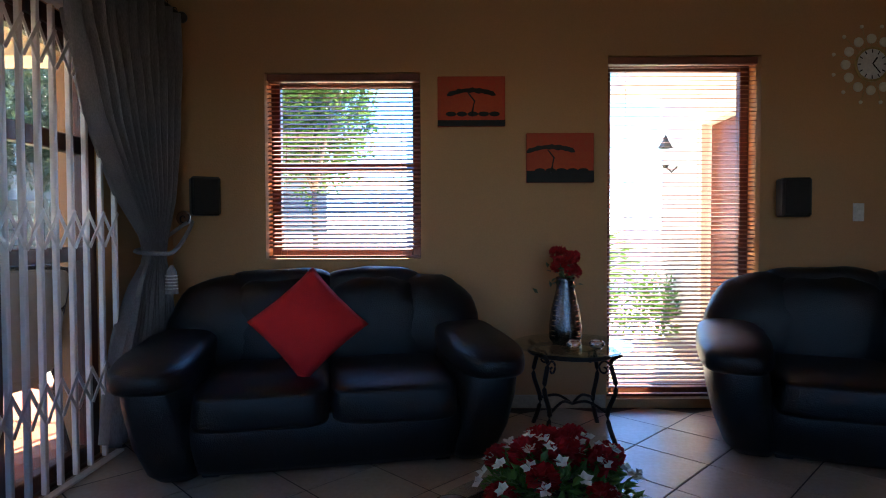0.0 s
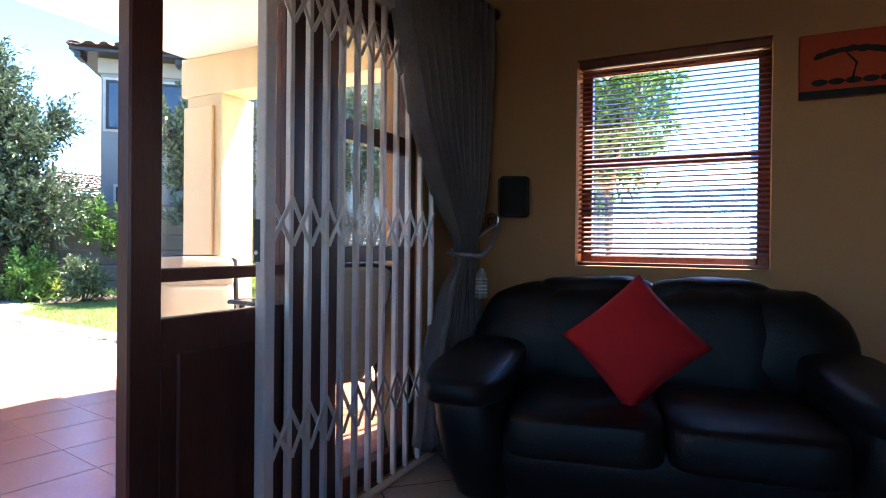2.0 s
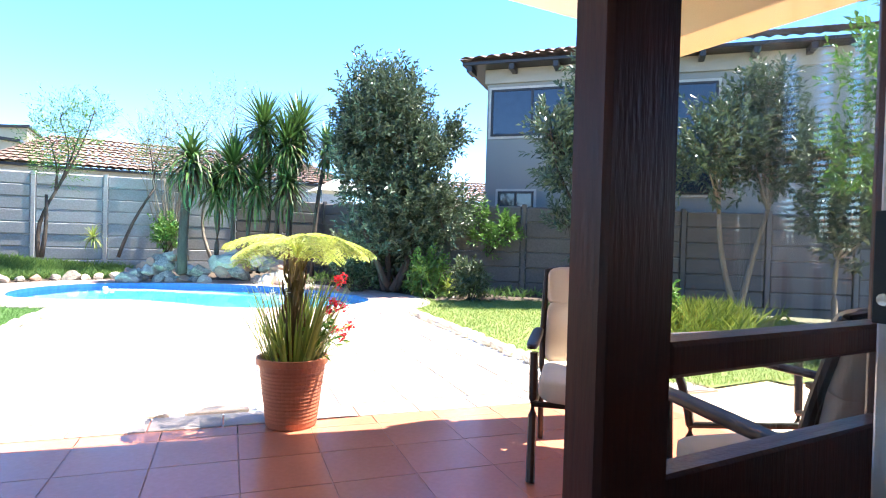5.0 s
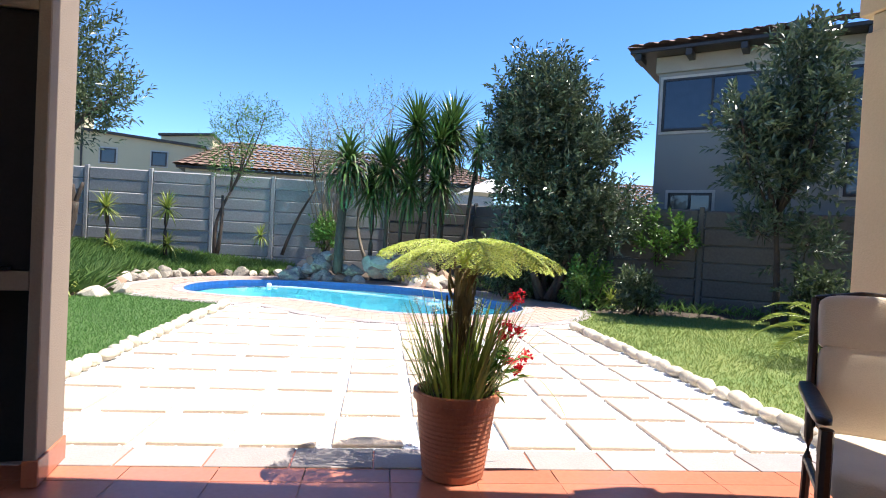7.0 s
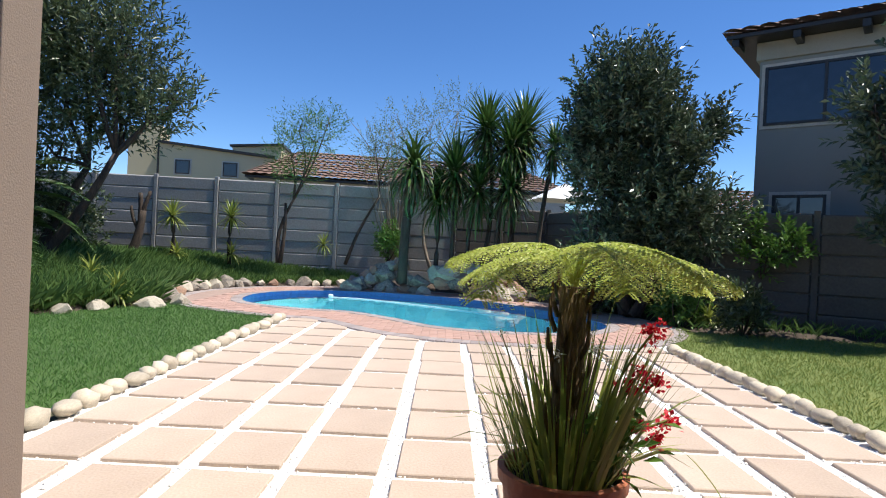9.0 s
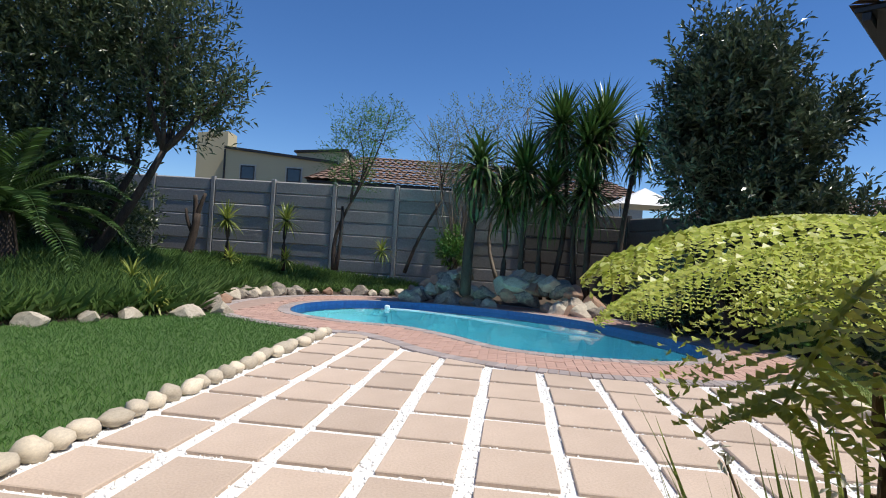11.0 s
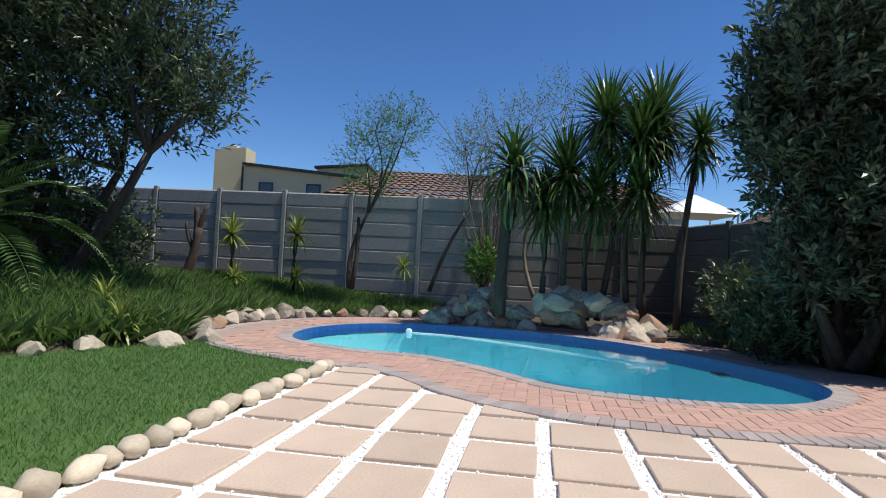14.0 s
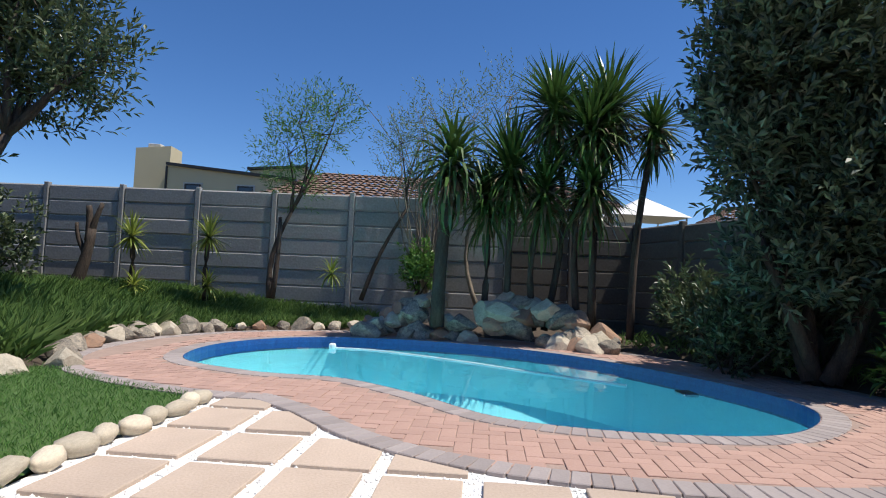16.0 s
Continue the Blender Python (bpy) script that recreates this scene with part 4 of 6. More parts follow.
def paving():
    bed_v, bed_f, step = [], [], 0.12
    for u in np.arange(0.0, 8.2, step):
        for v in np.arange(-1.62, 3.36, step):
            x, y = garden(u + step / 2, v + step / 2)
            if pool_distance(x, y) > 1.0:
                k = len(bed_v)
                bed_v += [(*garden(a, b), -0.021) for a, b in ((u, v), (u + step, v), (u + step, v + step), (u, v + step))]
                bed_f.append((k, k + 1, k + 2, k + 3))
    pav = part("pavement", raw("pavement", bed_v, bed_f, "gravel"), None)
    tagged(pav, "square sandstone pavers set in white gravel", "paving", kind="structure")
    du, dv = 0.487, 0.392
    whole = [mesh_of("slab", turned_box(du - 0.02 * RNG.random(), dv - 0.015 * RNG.random(), -0.045, 0.0, 0.005), "slab") for _ in range(5)]
    for i in range(14):
        for j in range(10):
            u, v = 0.24 + 0.556 * i + du / 2, -1.506 + 0.475 * j + dv / 2
            x, y = garden(u, v)
            d = pool_distance(x, y)
            if d < 1.06 or d > 7.5:
                continue
            turn = -SKEW + RNG.normal(0, 0.7)
            m = pose(x + RNG.normal(0, 0.006), y + RNG.normal(0, 0.006), RNG.normal(0, 0.0015), RNG.normal(0, 0.2), RNG.normal(0, 0.2), turn)
            if d > 1.5:
                s = part("slab", whole[int(RNG.integers(5))], None, pav)
            else:
                bm = turned_box(du, dv, -0.045, 0.0, 0.004)
                bmesh.ops.transform(bm, matrix=m, verts=bm.verts)
                near = int(np.hypot(POOL_A[:, 0] - x, POOL_A[:, 1] - y).argmin())
                nn = pool_normal(near) * OUT_SIGN
                p = POOL[near] + nn * 1.15
                g = bmesh.ops.bisect_plane(bm, geom=bm.verts[:] + bm.edges[:] + bm.faces[:], plane_co=(p.x, p.y, 0), plane_no=(nn.x, nn.y, 0), clear_inner=True)
                cut = [e for e in g["geom_cut"] if isinstance(e, bmesh.types.BMEdge)]
                if cut:
                    bmesh.ops.contextual_create(bm, geom=cut)
                if not bm.verts:
                    bm.free()
                    continue
                s = part("slab", bm, "slab", pav)
                m = Matrix.Identity(4)
            s.matrix_basis = m
    # loose pebbles in the joints
    n = 34000
    u, v = RNG.uniform(0.0, 7.4, n), RNG.uniform(-1.6, 3.34, n)
    fu, fv = np.mod(u - 0.24, 0.556), np.mod(v + 1.506, 0.475)
    joint = (fu > du - 0.012) | (fv > dv - 0.012)
    x, y = ORIGIN[0] + u * UX + v * VX, ORIGIN[1] + u * UY + v * VY
    keep = [i for i in range(n) if joint[i] and pool_distance(x[i], y[i]) > 1.1]
    octa = np.array([(1, 0, 0), (0, 1, 0), (-1, 0, 0), (0, -1, 0), (0, 0, 0.8), (0, 0, -0.8)])
    tri = np.array([(0, 1, 4), (1, 2, 4), (2, 3, 4), (3, 0, 4), (1, 0, 5), (2, 1, 5), (3, 2, 5), (0, 3, 5)])
    k = len(keep)
    size = RNG.uniform(0.006, 0.012, (k, 1, 1)) * RNG.uniform(0.6, 1.3, (k, 1, 3))
    pts = octa[None] * size + np.column_stack([x[keep], y[keep], RNG.uniform(-0.023, -0.015, k)])[:, None, :]
    me = raw("gravel_stones", pts.reshape(-1, 3), (tri[None] + (np.arange(k) * 6)[:, None, None]).reshape(-1, 3), "pebble")
    tagged(part("gravel", me, None), "loose white quartz pebbles between pavers", "gravel", kind="stuff")


def pebble_mesh(name, mat, seed, rough=0.12):
    bm = bmesh.new()
    bmesh.ops.create_icosphere(bm, subdivisions=2, radius=1)
    for v in bm.verts:
        v.co *= 1 + rough * noise.noise(v.co * 1.3 + Vector((seed * 7, 0, 0)))
    return mesh_of(name, bm, mat, True)


def rock_mesh(name, mat, seed):
    bm = bmesh.new()
    bmesh.ops.create_icosphere(bm, subdivisions=3, radius=1)
    off = Vector((seed * 5.3, seed * 2.1, 0))
    for v in bm.verts:
        p = v.co.copy()
        v.co *= 1 + 0.45 * noise.noise(p * 1.1 + off) + 0.16 * noise.noise(p * 2.8 + off) + 0.06 * noise.noise(p * 7 + off)
        v.co.z = max(v.co.z, -0.6)
    for k in range(11):
        n = Vector((math.cos(k * 2.4 + seed), math.sin(k * 2.4 + seed), 0.9 * math.sin(k * 1.7 + seed))).normalized()
        for v in bm.verts:
            over = v.co.dot(n) - 0.66
            if over > 0:
                v.co -= n * over * 0.95
    return mesh_of(name, bm, mat)


COBBLES = [pebble_mesh("stone", "cobble", i, 0.3) for i in range(5)]
ROCKS = [rock_mesh("rock", "rock", i) for i in range(6)] + [rock_mesh("rock", "rockred", i + 9) for i in range(2)] + [rock_mesh("rock", "rockpale", i + 20) for i in range(4)]


def edging():
    for v0, u0, u1, bend in ((-1.63, 0.1, 6.6, 0.03), (3.32, 0.05, 4.75, -0.1)):
        u = u0
        while u < u1:
            L = RNG.uniform(0.13, 0.25)
            x, y = garden(u + L / 2, v0 + bend * ((u - u0) / (u1 - u0)) ** 2 + RNG.normal(0, 0.012))
            if pool_distance(x, y) > 1.15:
                st = tagged(part("edging_stone", COBBLES[int(RNG.integers(5))], None), "rounded buff river stone edging the lawn", "stone", "edging stones along the paving")
                st.matrix_basis = pose(x, y, 0.025, RNG.normal(0, 8), RNG.normal(0, 8), -SKEW + RNG.normal(0, 14)) @ Matrix.Diagonal((L / 2, RNG.uniform(0.06, 0.09), RNG.uniform(0.048, 0.07), 1))
            u += L * 0.97


def put_rock(x, y, z, size, kind=None, label="weathered garden rock beside the pool", group="rocks round the pool"):
    k = int(RNG.integers(len(ROCKS))) if kind is None else kind
    r = tagged(part("rock", ROCKS[k], None), label, "rock", group)
    r.matrix_basis = pose(x, y, z, RNG.normal(0, 12), RNG.normal(0, 12), RNG.uniform(0, 360)) @ Matrix.Diagonal((size * RNG.uniform(0.9, 1.25), size * RNG.uniform(0.75, 1.0), size * RNG.uniform(0.6, 0.8), 1))


def rocks():
    ring = pool_ring(1.22)
    for i, p in enumerate(ring):
        if p.x < -13.2 and p.y < 1.4:
            prev = ring[i - 1]
            n = max(1, int((p - prev).length / 0.34))
            for k in range(n):
                q = prev.lerp(p, (k + 0.5) / n)
                put_rock(q.x + RNG.normal(0, 0.05), q.y + RNG.normal(0, 0.05), 0.05, RNG.uniform(0.11, 0.26))
    for t in np.linspace(0.02, 0.95, 5):
        x, y = BED_LINE[0][0] * (1 - t) + BED_LINE[1][0] * t, BED_LINE[0][1] * (1 - t) + BED_LINE[1][1] * t
        put_rock(x + 0.06, y + RNG.normal(0, 0.05), 0.02, RNG.uniform(0.15, 0.24), 8 + int(RNG.integers(4)), label="pale rock edging the planted bed", group="rocks along the bed")
    # the heap at the back of the pool
    for k in range(46):
        y = 0.9 + 3.3 * (k * 0.618034 % 1)
        h = (k % 4) / 3
        x = -16.1 + max(0, y - 1.9) * 0.62 - 0.4 * h - 0.33
        put_rock(x + RNG.normal(0, 0.05), y + 0.3 * (y > 2.5), 0.03 + 0.62 * h * math.sin(math.pi * min(max((y - 0.7) / 3.6, 0.1), 0.9)), RNG.uniform(0.17, 0.34), label="weathered rock in the heap behind the pool", group="rock heap")


def coping():
    bm = ring_band(0.0, 1.1, -0.006, -0.006)
    base = solo("pool_coping", bm, "mortar", "red clay paver surround of the pool with grey edge bricks", "coping", kind="structure")
    a = 0.098
    me = mesh_of("brick", box(-a + 0.0025, -a / 2 + 0.0025, -0.03, a - 0.0025, a / 2 - 0.0025, 0.0, 0.003), "brick")
    grey = mesh_of("brick", box(-a + 0.004, -a / 2 + 0.003, -0.03, a - 0.004, a / 2 - 0.003, 0.001, 0.005), "brickgrey")
    count, restv, restf = 0, [], []
    for n in range(-75, 76):
        for m in range(-40, 41):
            for cx, cy, turn in ((n + 2 * m + 1, n - 2 * m + 0.5, 0), (n + 2 * m + 0.5, n - 2 * m + 2, 90)):
                u, v = cx * a + 8.2, cy * a + 1.0
                if not (4.4 < u < 12.2 and -3.5 < v < 5.6):
                    continue
                x, y = garden(u, v)
                d = pool_distance(x, y)
                if not 0.25 < d < 0.93:
                    continue
                if u < 6.9 and count < 290:
                    b = part("brick", me, None, base)
                    b.matrix_basis = pose(x, y, RNG.normal(0, 0.0012), 0, 0, 180 - SKEW + turn)
                    count += 1
                else:
                    an = radians(180 - SKEW + turn)
                    c, s = math.cos(an), math.sin(an)
                    k = len(restv)
                    for z, e in ((-0.02, 0.002), (0.0, 0.004)):
                        for px, py in ((-1, -0.5), (1, -0.5), (1, 0.5), (-1, 0.5)):
                            px, py = px * a - math.copysign(e, px), py * a - math.copysign(e, py)
                            restv.append((x + px * c - py * s, y + px * s + py * c, z))
                    restf += [(k + 4, k + 5, k + 6, k + 7)] + [(k + i, k + (i + 1) % 4, k + 4 + (i + 1) % 4, k + 4 + i) for i in range(4)]
    tagged(part("brick_field", raw("brick_field", restv, restf, "brickrest"), None, base), kind="stuff")
    for off, lo in ((0.1, 0), (1.03, 0)):
        ring = pool_ring(off)
        L, carry = 0.0, 0.0
        for i in range(NP_):
            p, q = ring[i - 1], ring[i]
            seg = (q - p).length
            t = carry
            while t < seg:
                pos = p.lerp(q, t / seg)
                d = (q - p)
                b = part("brick", grey, None, base)
                b.matrix_basis = pose(pos.x, pos.y, 0.001, 0, 0, math.degrees(math.atan2(d.y, d.x)) + 90)
                t += a
            carry = t - seg


# ---- plants ----
def limb(p0, p1, r0, r1, bend=0.07, n=6):
    p0, p1 = Vector(p0), Vector(p1)
    off = Vector((RNG.normal(0, bend), RNG.normal(0, bend), 0)) * (p1 - p0).length
    return [p0.lerp(p1, i / n) + off * math.sin(math.pi * i / n) for i in range(n + 1)], [r0 + (r1 - r0) * i / n for i in range(n + 1)]


def tree(x, y, z, trunks, blobs, sprigs, per, leaf, width, mat, bark, label, sprig_len=0.3, shell=0.5, r0=0.1):
    t = thing("tree", x, y, z, label=label, category="tree")
    bm = bmesh.new()
    for a, b in trunks:
        pts, rad = limb(a, b, r0, r0 * 0.55)
        tube(pts, rad, 8, bm)
    part("trunk", bm, bark, t, smooth=True)
    bm = bmesh.new()
    for i, (bx, by, bz, br) in enumerate(blobs):
        a = min((tr[1] for tr in trunks), key=lambda q: (Vector(q) - Vector((bx, by, bz))).length)
        pts, rad = limb(a, (bx, by, bz), r0 * 0.5, r0 * 0.18)
        tube(pts, rad, 6, bm)
        for k in range(6):
            d = Vector((RNG.normal(), RNG.normal(), RNG.normal() + 0.4)).normalized() * br * 0.95
            pts, rad = limb((bx, by, bz), Vector((bx, by, bz)) + d, r0 * 0.16, r0 * 0.05)
            tube(pts, rad, 5, bm)
    part("limb", bm, bark, t, smooth=True)
    part("crown", crown_mesh("crown", blobs, sprigs, per, leaf, width, mat, sprig_len, shell), None, t)
    return t


def blob_column(n, x0, x1, z0, z1, r, spread):
    out = []
    for i in range(n):
        f = (i + 0.5) / n
        out.append((x0 + (x1 - x0) * f + RNG.normal(0, spread * (1 - 0.5 * f)), RNG.normal(0, spread * (1 - 0.5 * f)), z0 + (z1 - z0) * f, r * RNG.uniform(0.7, 1.15) * (1.1 - 0.5 * f)))
    return out


def plumes(blobs, n, rise, r):
    """Small upright outliers on the upper blobs, for an uneven outline."""
    top = sorted(blobs, key=lambda b: b[2])[len(blobs) // 3:]
    out = []
    for k in range(n):
        x, y, z, br = top[k % len(top)]
        a = RNG.uniform(0, 6.283)
        out.append((x + br * 0.8 * math.cos(a), y + br * 0.8 * math.sin(a), z + br * RNG.uniform(0.3, rise), r * RNG.uniform(0.7, 1.2)))
    return blobs + out


def trees():
    tree(-12.75, 5.65, 0.05, [((0, 0, 0), (0.1, -0.75, 1.5)), ((0.1, 0.1, 0), (-0.1, 0.75, 1.6)), ((-0.05, 0, 0), (0, 0.05, 2.0)), ((0.1, 0, 0), (0.25, 0.4, 1.5)), ((0, -0.1, 0), (-0.2, -0.4, 1.7))],
         plumes(blob_column(22, 0, 0, 1.5, 4.1, 0.54, 0.46) + [(0, 1.0, 2.9, 0.36), (0.1, 1.15, 3.25, 0.25), (0, -0.85, 2.5, 0.36), (0.05, -0.8, 3.1, 0.3), (0.1, 0.9, 1.7, 0.3), (0.15, -0.45, 1.05, 0.42), (0.2, 0.45, 1.0, 0.42)], 22, 1.3, 0.2),
         3300, 12, 0.13, 0.05, "leafgrey", "bark", "dense upright grey-green tree behind the pool", 0.4, 0.2, 0.075)
    tree(-9.9, 8.3, 0, [((0, 0, 0), (0, -0.1, 1.7))], plumes([(0, -0.35, 2.3, 0.4), (0.1, 0.45, 2.5, 0.42), (0, 0.0, 3.0, 0.5), (0.1, 0.55, 3.35, 0.4), (0, -0.6, 2.95, 0.35), (0, 0.2, 3.9, 0.42), (0.1, 0.3, 4.35, 0.28)], 8, 1.1, 0.2) + [(0.2, 0.35, 1.25, 0.28), (0.1, -0.45, 1.45, 0.22)],
         760, 12, 0.14, 0.055, "leafgrey", "bark", "loose grey-green tree before the grey house", 0.4, 0.2, 0.06)
    tree(-7.9, 10.0, 0, [((0, 0, 0), (-0.1, -0.4, 1.7)), ((0.05, 0, 0), (0.2, 0.5, 1.8))], plumes([(0, -0.9, 2.5, 0.45), (0, -0.4, 2.9, 0.45), (0.1, 0.3, 2.5, 0.45), (0, 0.7, 3.0, 0.5), (0.1, 0.5, 3.6, 0.4), (0, 1.2, 2.7, 0.4)], 8, 1.0, 0.22),
         720, 12, 0.14, 0.055, "leafgrey", "palebark", "spreading grey-green tree by the side fence", 0.4, 0.2, 0.06)
    tree(-6.5, 10.4, 0, [((0, 0, 0), (0, 0, 1.0))], plumes(blob_column(5, 0, 0, 1.2, 2.6, 0.5, 0.35), 5, 1.0, 0.25), 420, 11, 0.14, 0.055, "leafgrey", "palebark", "grey-green shrub tree by the side fence", 0.35, 0.25, 0.05)
    tree(-14.6, -4.75, 0.3, [((0, 0, 0), (0.0, 0.9, 1.9)), ((0, -0.1, 0), (0.1, 0.0, 1.8)), ((0.1, -0.2, 0), (-0.1, -0.9, 1.9)), ((0.15, 0.1, 0), (0.4, 1.5, 2.1))],
         [(0, 1.5, 2.7, 0.6), (0.3, 2.0, 2.9, 0.5), (0, 1.1, 3.3, 0.8), (0.2, 1.4, 4.0, 0.7), (0, 0.5, 3.0, 0.8), (-0.2, 0.6, 4.3, 0.75), (0.2, 0.2, 3.8, 0.8), (0, -0.5, 3.2, 0.9), (0, -0.4, 4.4, 0.85),
          (0.2, -1.3, 3.0, 0.9), (0, -1.3, 4.2, 0.9), (-0.1, -2.0, 3.6, 0.9), (0.3, -2.2, 2.7, 0.7), (0.1, 0.9, 4.8, 0.5), (0, -0.9, 5.0, 0.6), (0.3, -0.6, 2.2, 0.5), (0.2, 2.35, 3.1, 0.35), (0.2, -0.1, 1.5, 0.5), (0.3, 0.5, 2.0, 0.45), (0, -1.2, 1.8, 0.7), (0.2, -2.0, 1.7, 0.7), (-0.2, 0.3, 0.9, 0.4)],
         3300, 12, 0.14, 0.042, "leafdark", "bark", "broad dark green tree over the planted bed", 0.5, 0.25, 0.1)
    tree(-17.45, -0.83, 0.5, [((0, 0, 0), (0, 0.3, 1.5)), ((0, 0.05, 0), (0, 0.12, 1.4))], [(0, 0.35, 2.0, 0.4), (0, 0.2, 2.5, 0.45), (0, 0.75, 2.9, 0.5), (0, 0.35, 3.1, 0.4), (0, 1.0, 3.3, 0.4)], 420, 8, 0.1, 0.02, "leaffresh", "bark", "slender willowy tree against the fence", 0.35, 0.3, 0.055)
    tree(-17.8, 0.73, 0.5, [((0, 0, 0), (0, 0.75, 1.7))], [(0, 0.75, 2.4, 0.45), (0, 0.6, 2.9, 0.4), (0, 1.0, 3.0, 0.45)], 240, 8, 0.08, 0.018, "leafpale", "bark", "thin sparse tree with yellowing leaves", 0.35, 0.3, 0.045)
    tree(-18.0, 2.9, 0.4, [((0, 0, 0), (0, -0.1, 2.0))], [(0, -0.2, 3.6, 0.6), (0, 0.5, 4.1, 0.5), (0, -0.9, 3.5, 0.55), (0.1, 0.2, 3.2, 0.5)], 260, 8, 0.09, 0.02, "leafpale", "palebark", "sparse half-bare tree with thin twigs", 0.4, 0.3, 0.05)
    bm, tw = bmesh.new(), thing("bare_tree", -17.9, 1.9, 0.45, label="leafless grey shrub with fine upright twigs", category="tree")
    for k in range(26):
        pts, rad = limb((0, 0, 0.2), (RNG.normal(0, 0.35), RNG.normal(0.1, 0.55), RNG.uniform(2.6, 3.9)), 0.02, 0.004)
        tube(pts, rad, 5, bm)
    part("twig_crown", bm, "palebark", tw)


def rosette(parent, x, y, z, count, length, width, mat, lift=0.5, droop=0.25, name="rosette", label=""):
    """A tuft of sword leaves: each bends over its length."""
    v, f = [], []
    for i in range(count):
        az, el = i * 2.39996, (1 - 2 * (i + 0.5) / count) * 1.15 + lift * 0.6
        L = length * RNG.uniform(0.8, 1.1)
        h = Vector((math.cos(az), math.sin(az), 0))
        side = Vector((-h.y, h.x, 0))
        base, p, e = len(v), Vector((x, y, z)), el
        for s in range(5):
            w = width * (0.7, 1.0, 0.85, 0.5, 0.04)[s]
            v += [p + side * w / 2 + Vector((0, 0, w * 0.2)), p - side * w / 2 + Vector((0, 0, w * 0.2))]
            p = p + (h * math.cos(e) + Vector((0, 0, math.sin(e)))) * L / 4
            e -= droop * (0.5 + 0.3 * s)
        for s in range(4):
            k = base + s * 2
            f.append((k, k + 1, k + 3, k + 2))
    return tagged(part(name, raw(name, v, f, mat), None, parent, label), kind="stuff")


def sword_plant(name, x, y, z, trunk_h, count, length, width, mat, label, category, lean=(0, 0), droop=0.25, r=0.07, skirt=0, lift=0.5):
    t = thing(name, x, y, z, label=label, category=category)
    if trunk_h > 0.05:
        pts, rad = limb((0, 0, -0.1), (lean[0], lean[1], trunk_h), r * 1.3, r, 0.04)
        part("trunk", tube(pts, rad, 8), "bark", t, smooth=True)
    rosette(t, lean[0], lean[1], trunk_h, count, length, width, mat, lift, droop)
    if skirt:
        rosette(t, lean[0] * 0.9, lean[1] * 0.9, trunk_h - 0.3, count // 3, length, width, mat, -0.2, droop + 0.15, "lower_rosette")
    if skirt:
        rosette(t, lean[0], lean[1], trunk_h - 0.15, skirt, length * 0.8, width, "yuccadry", -1.5, 0.35, "dead_leaves", "dry brown hanging leaves")
    return t


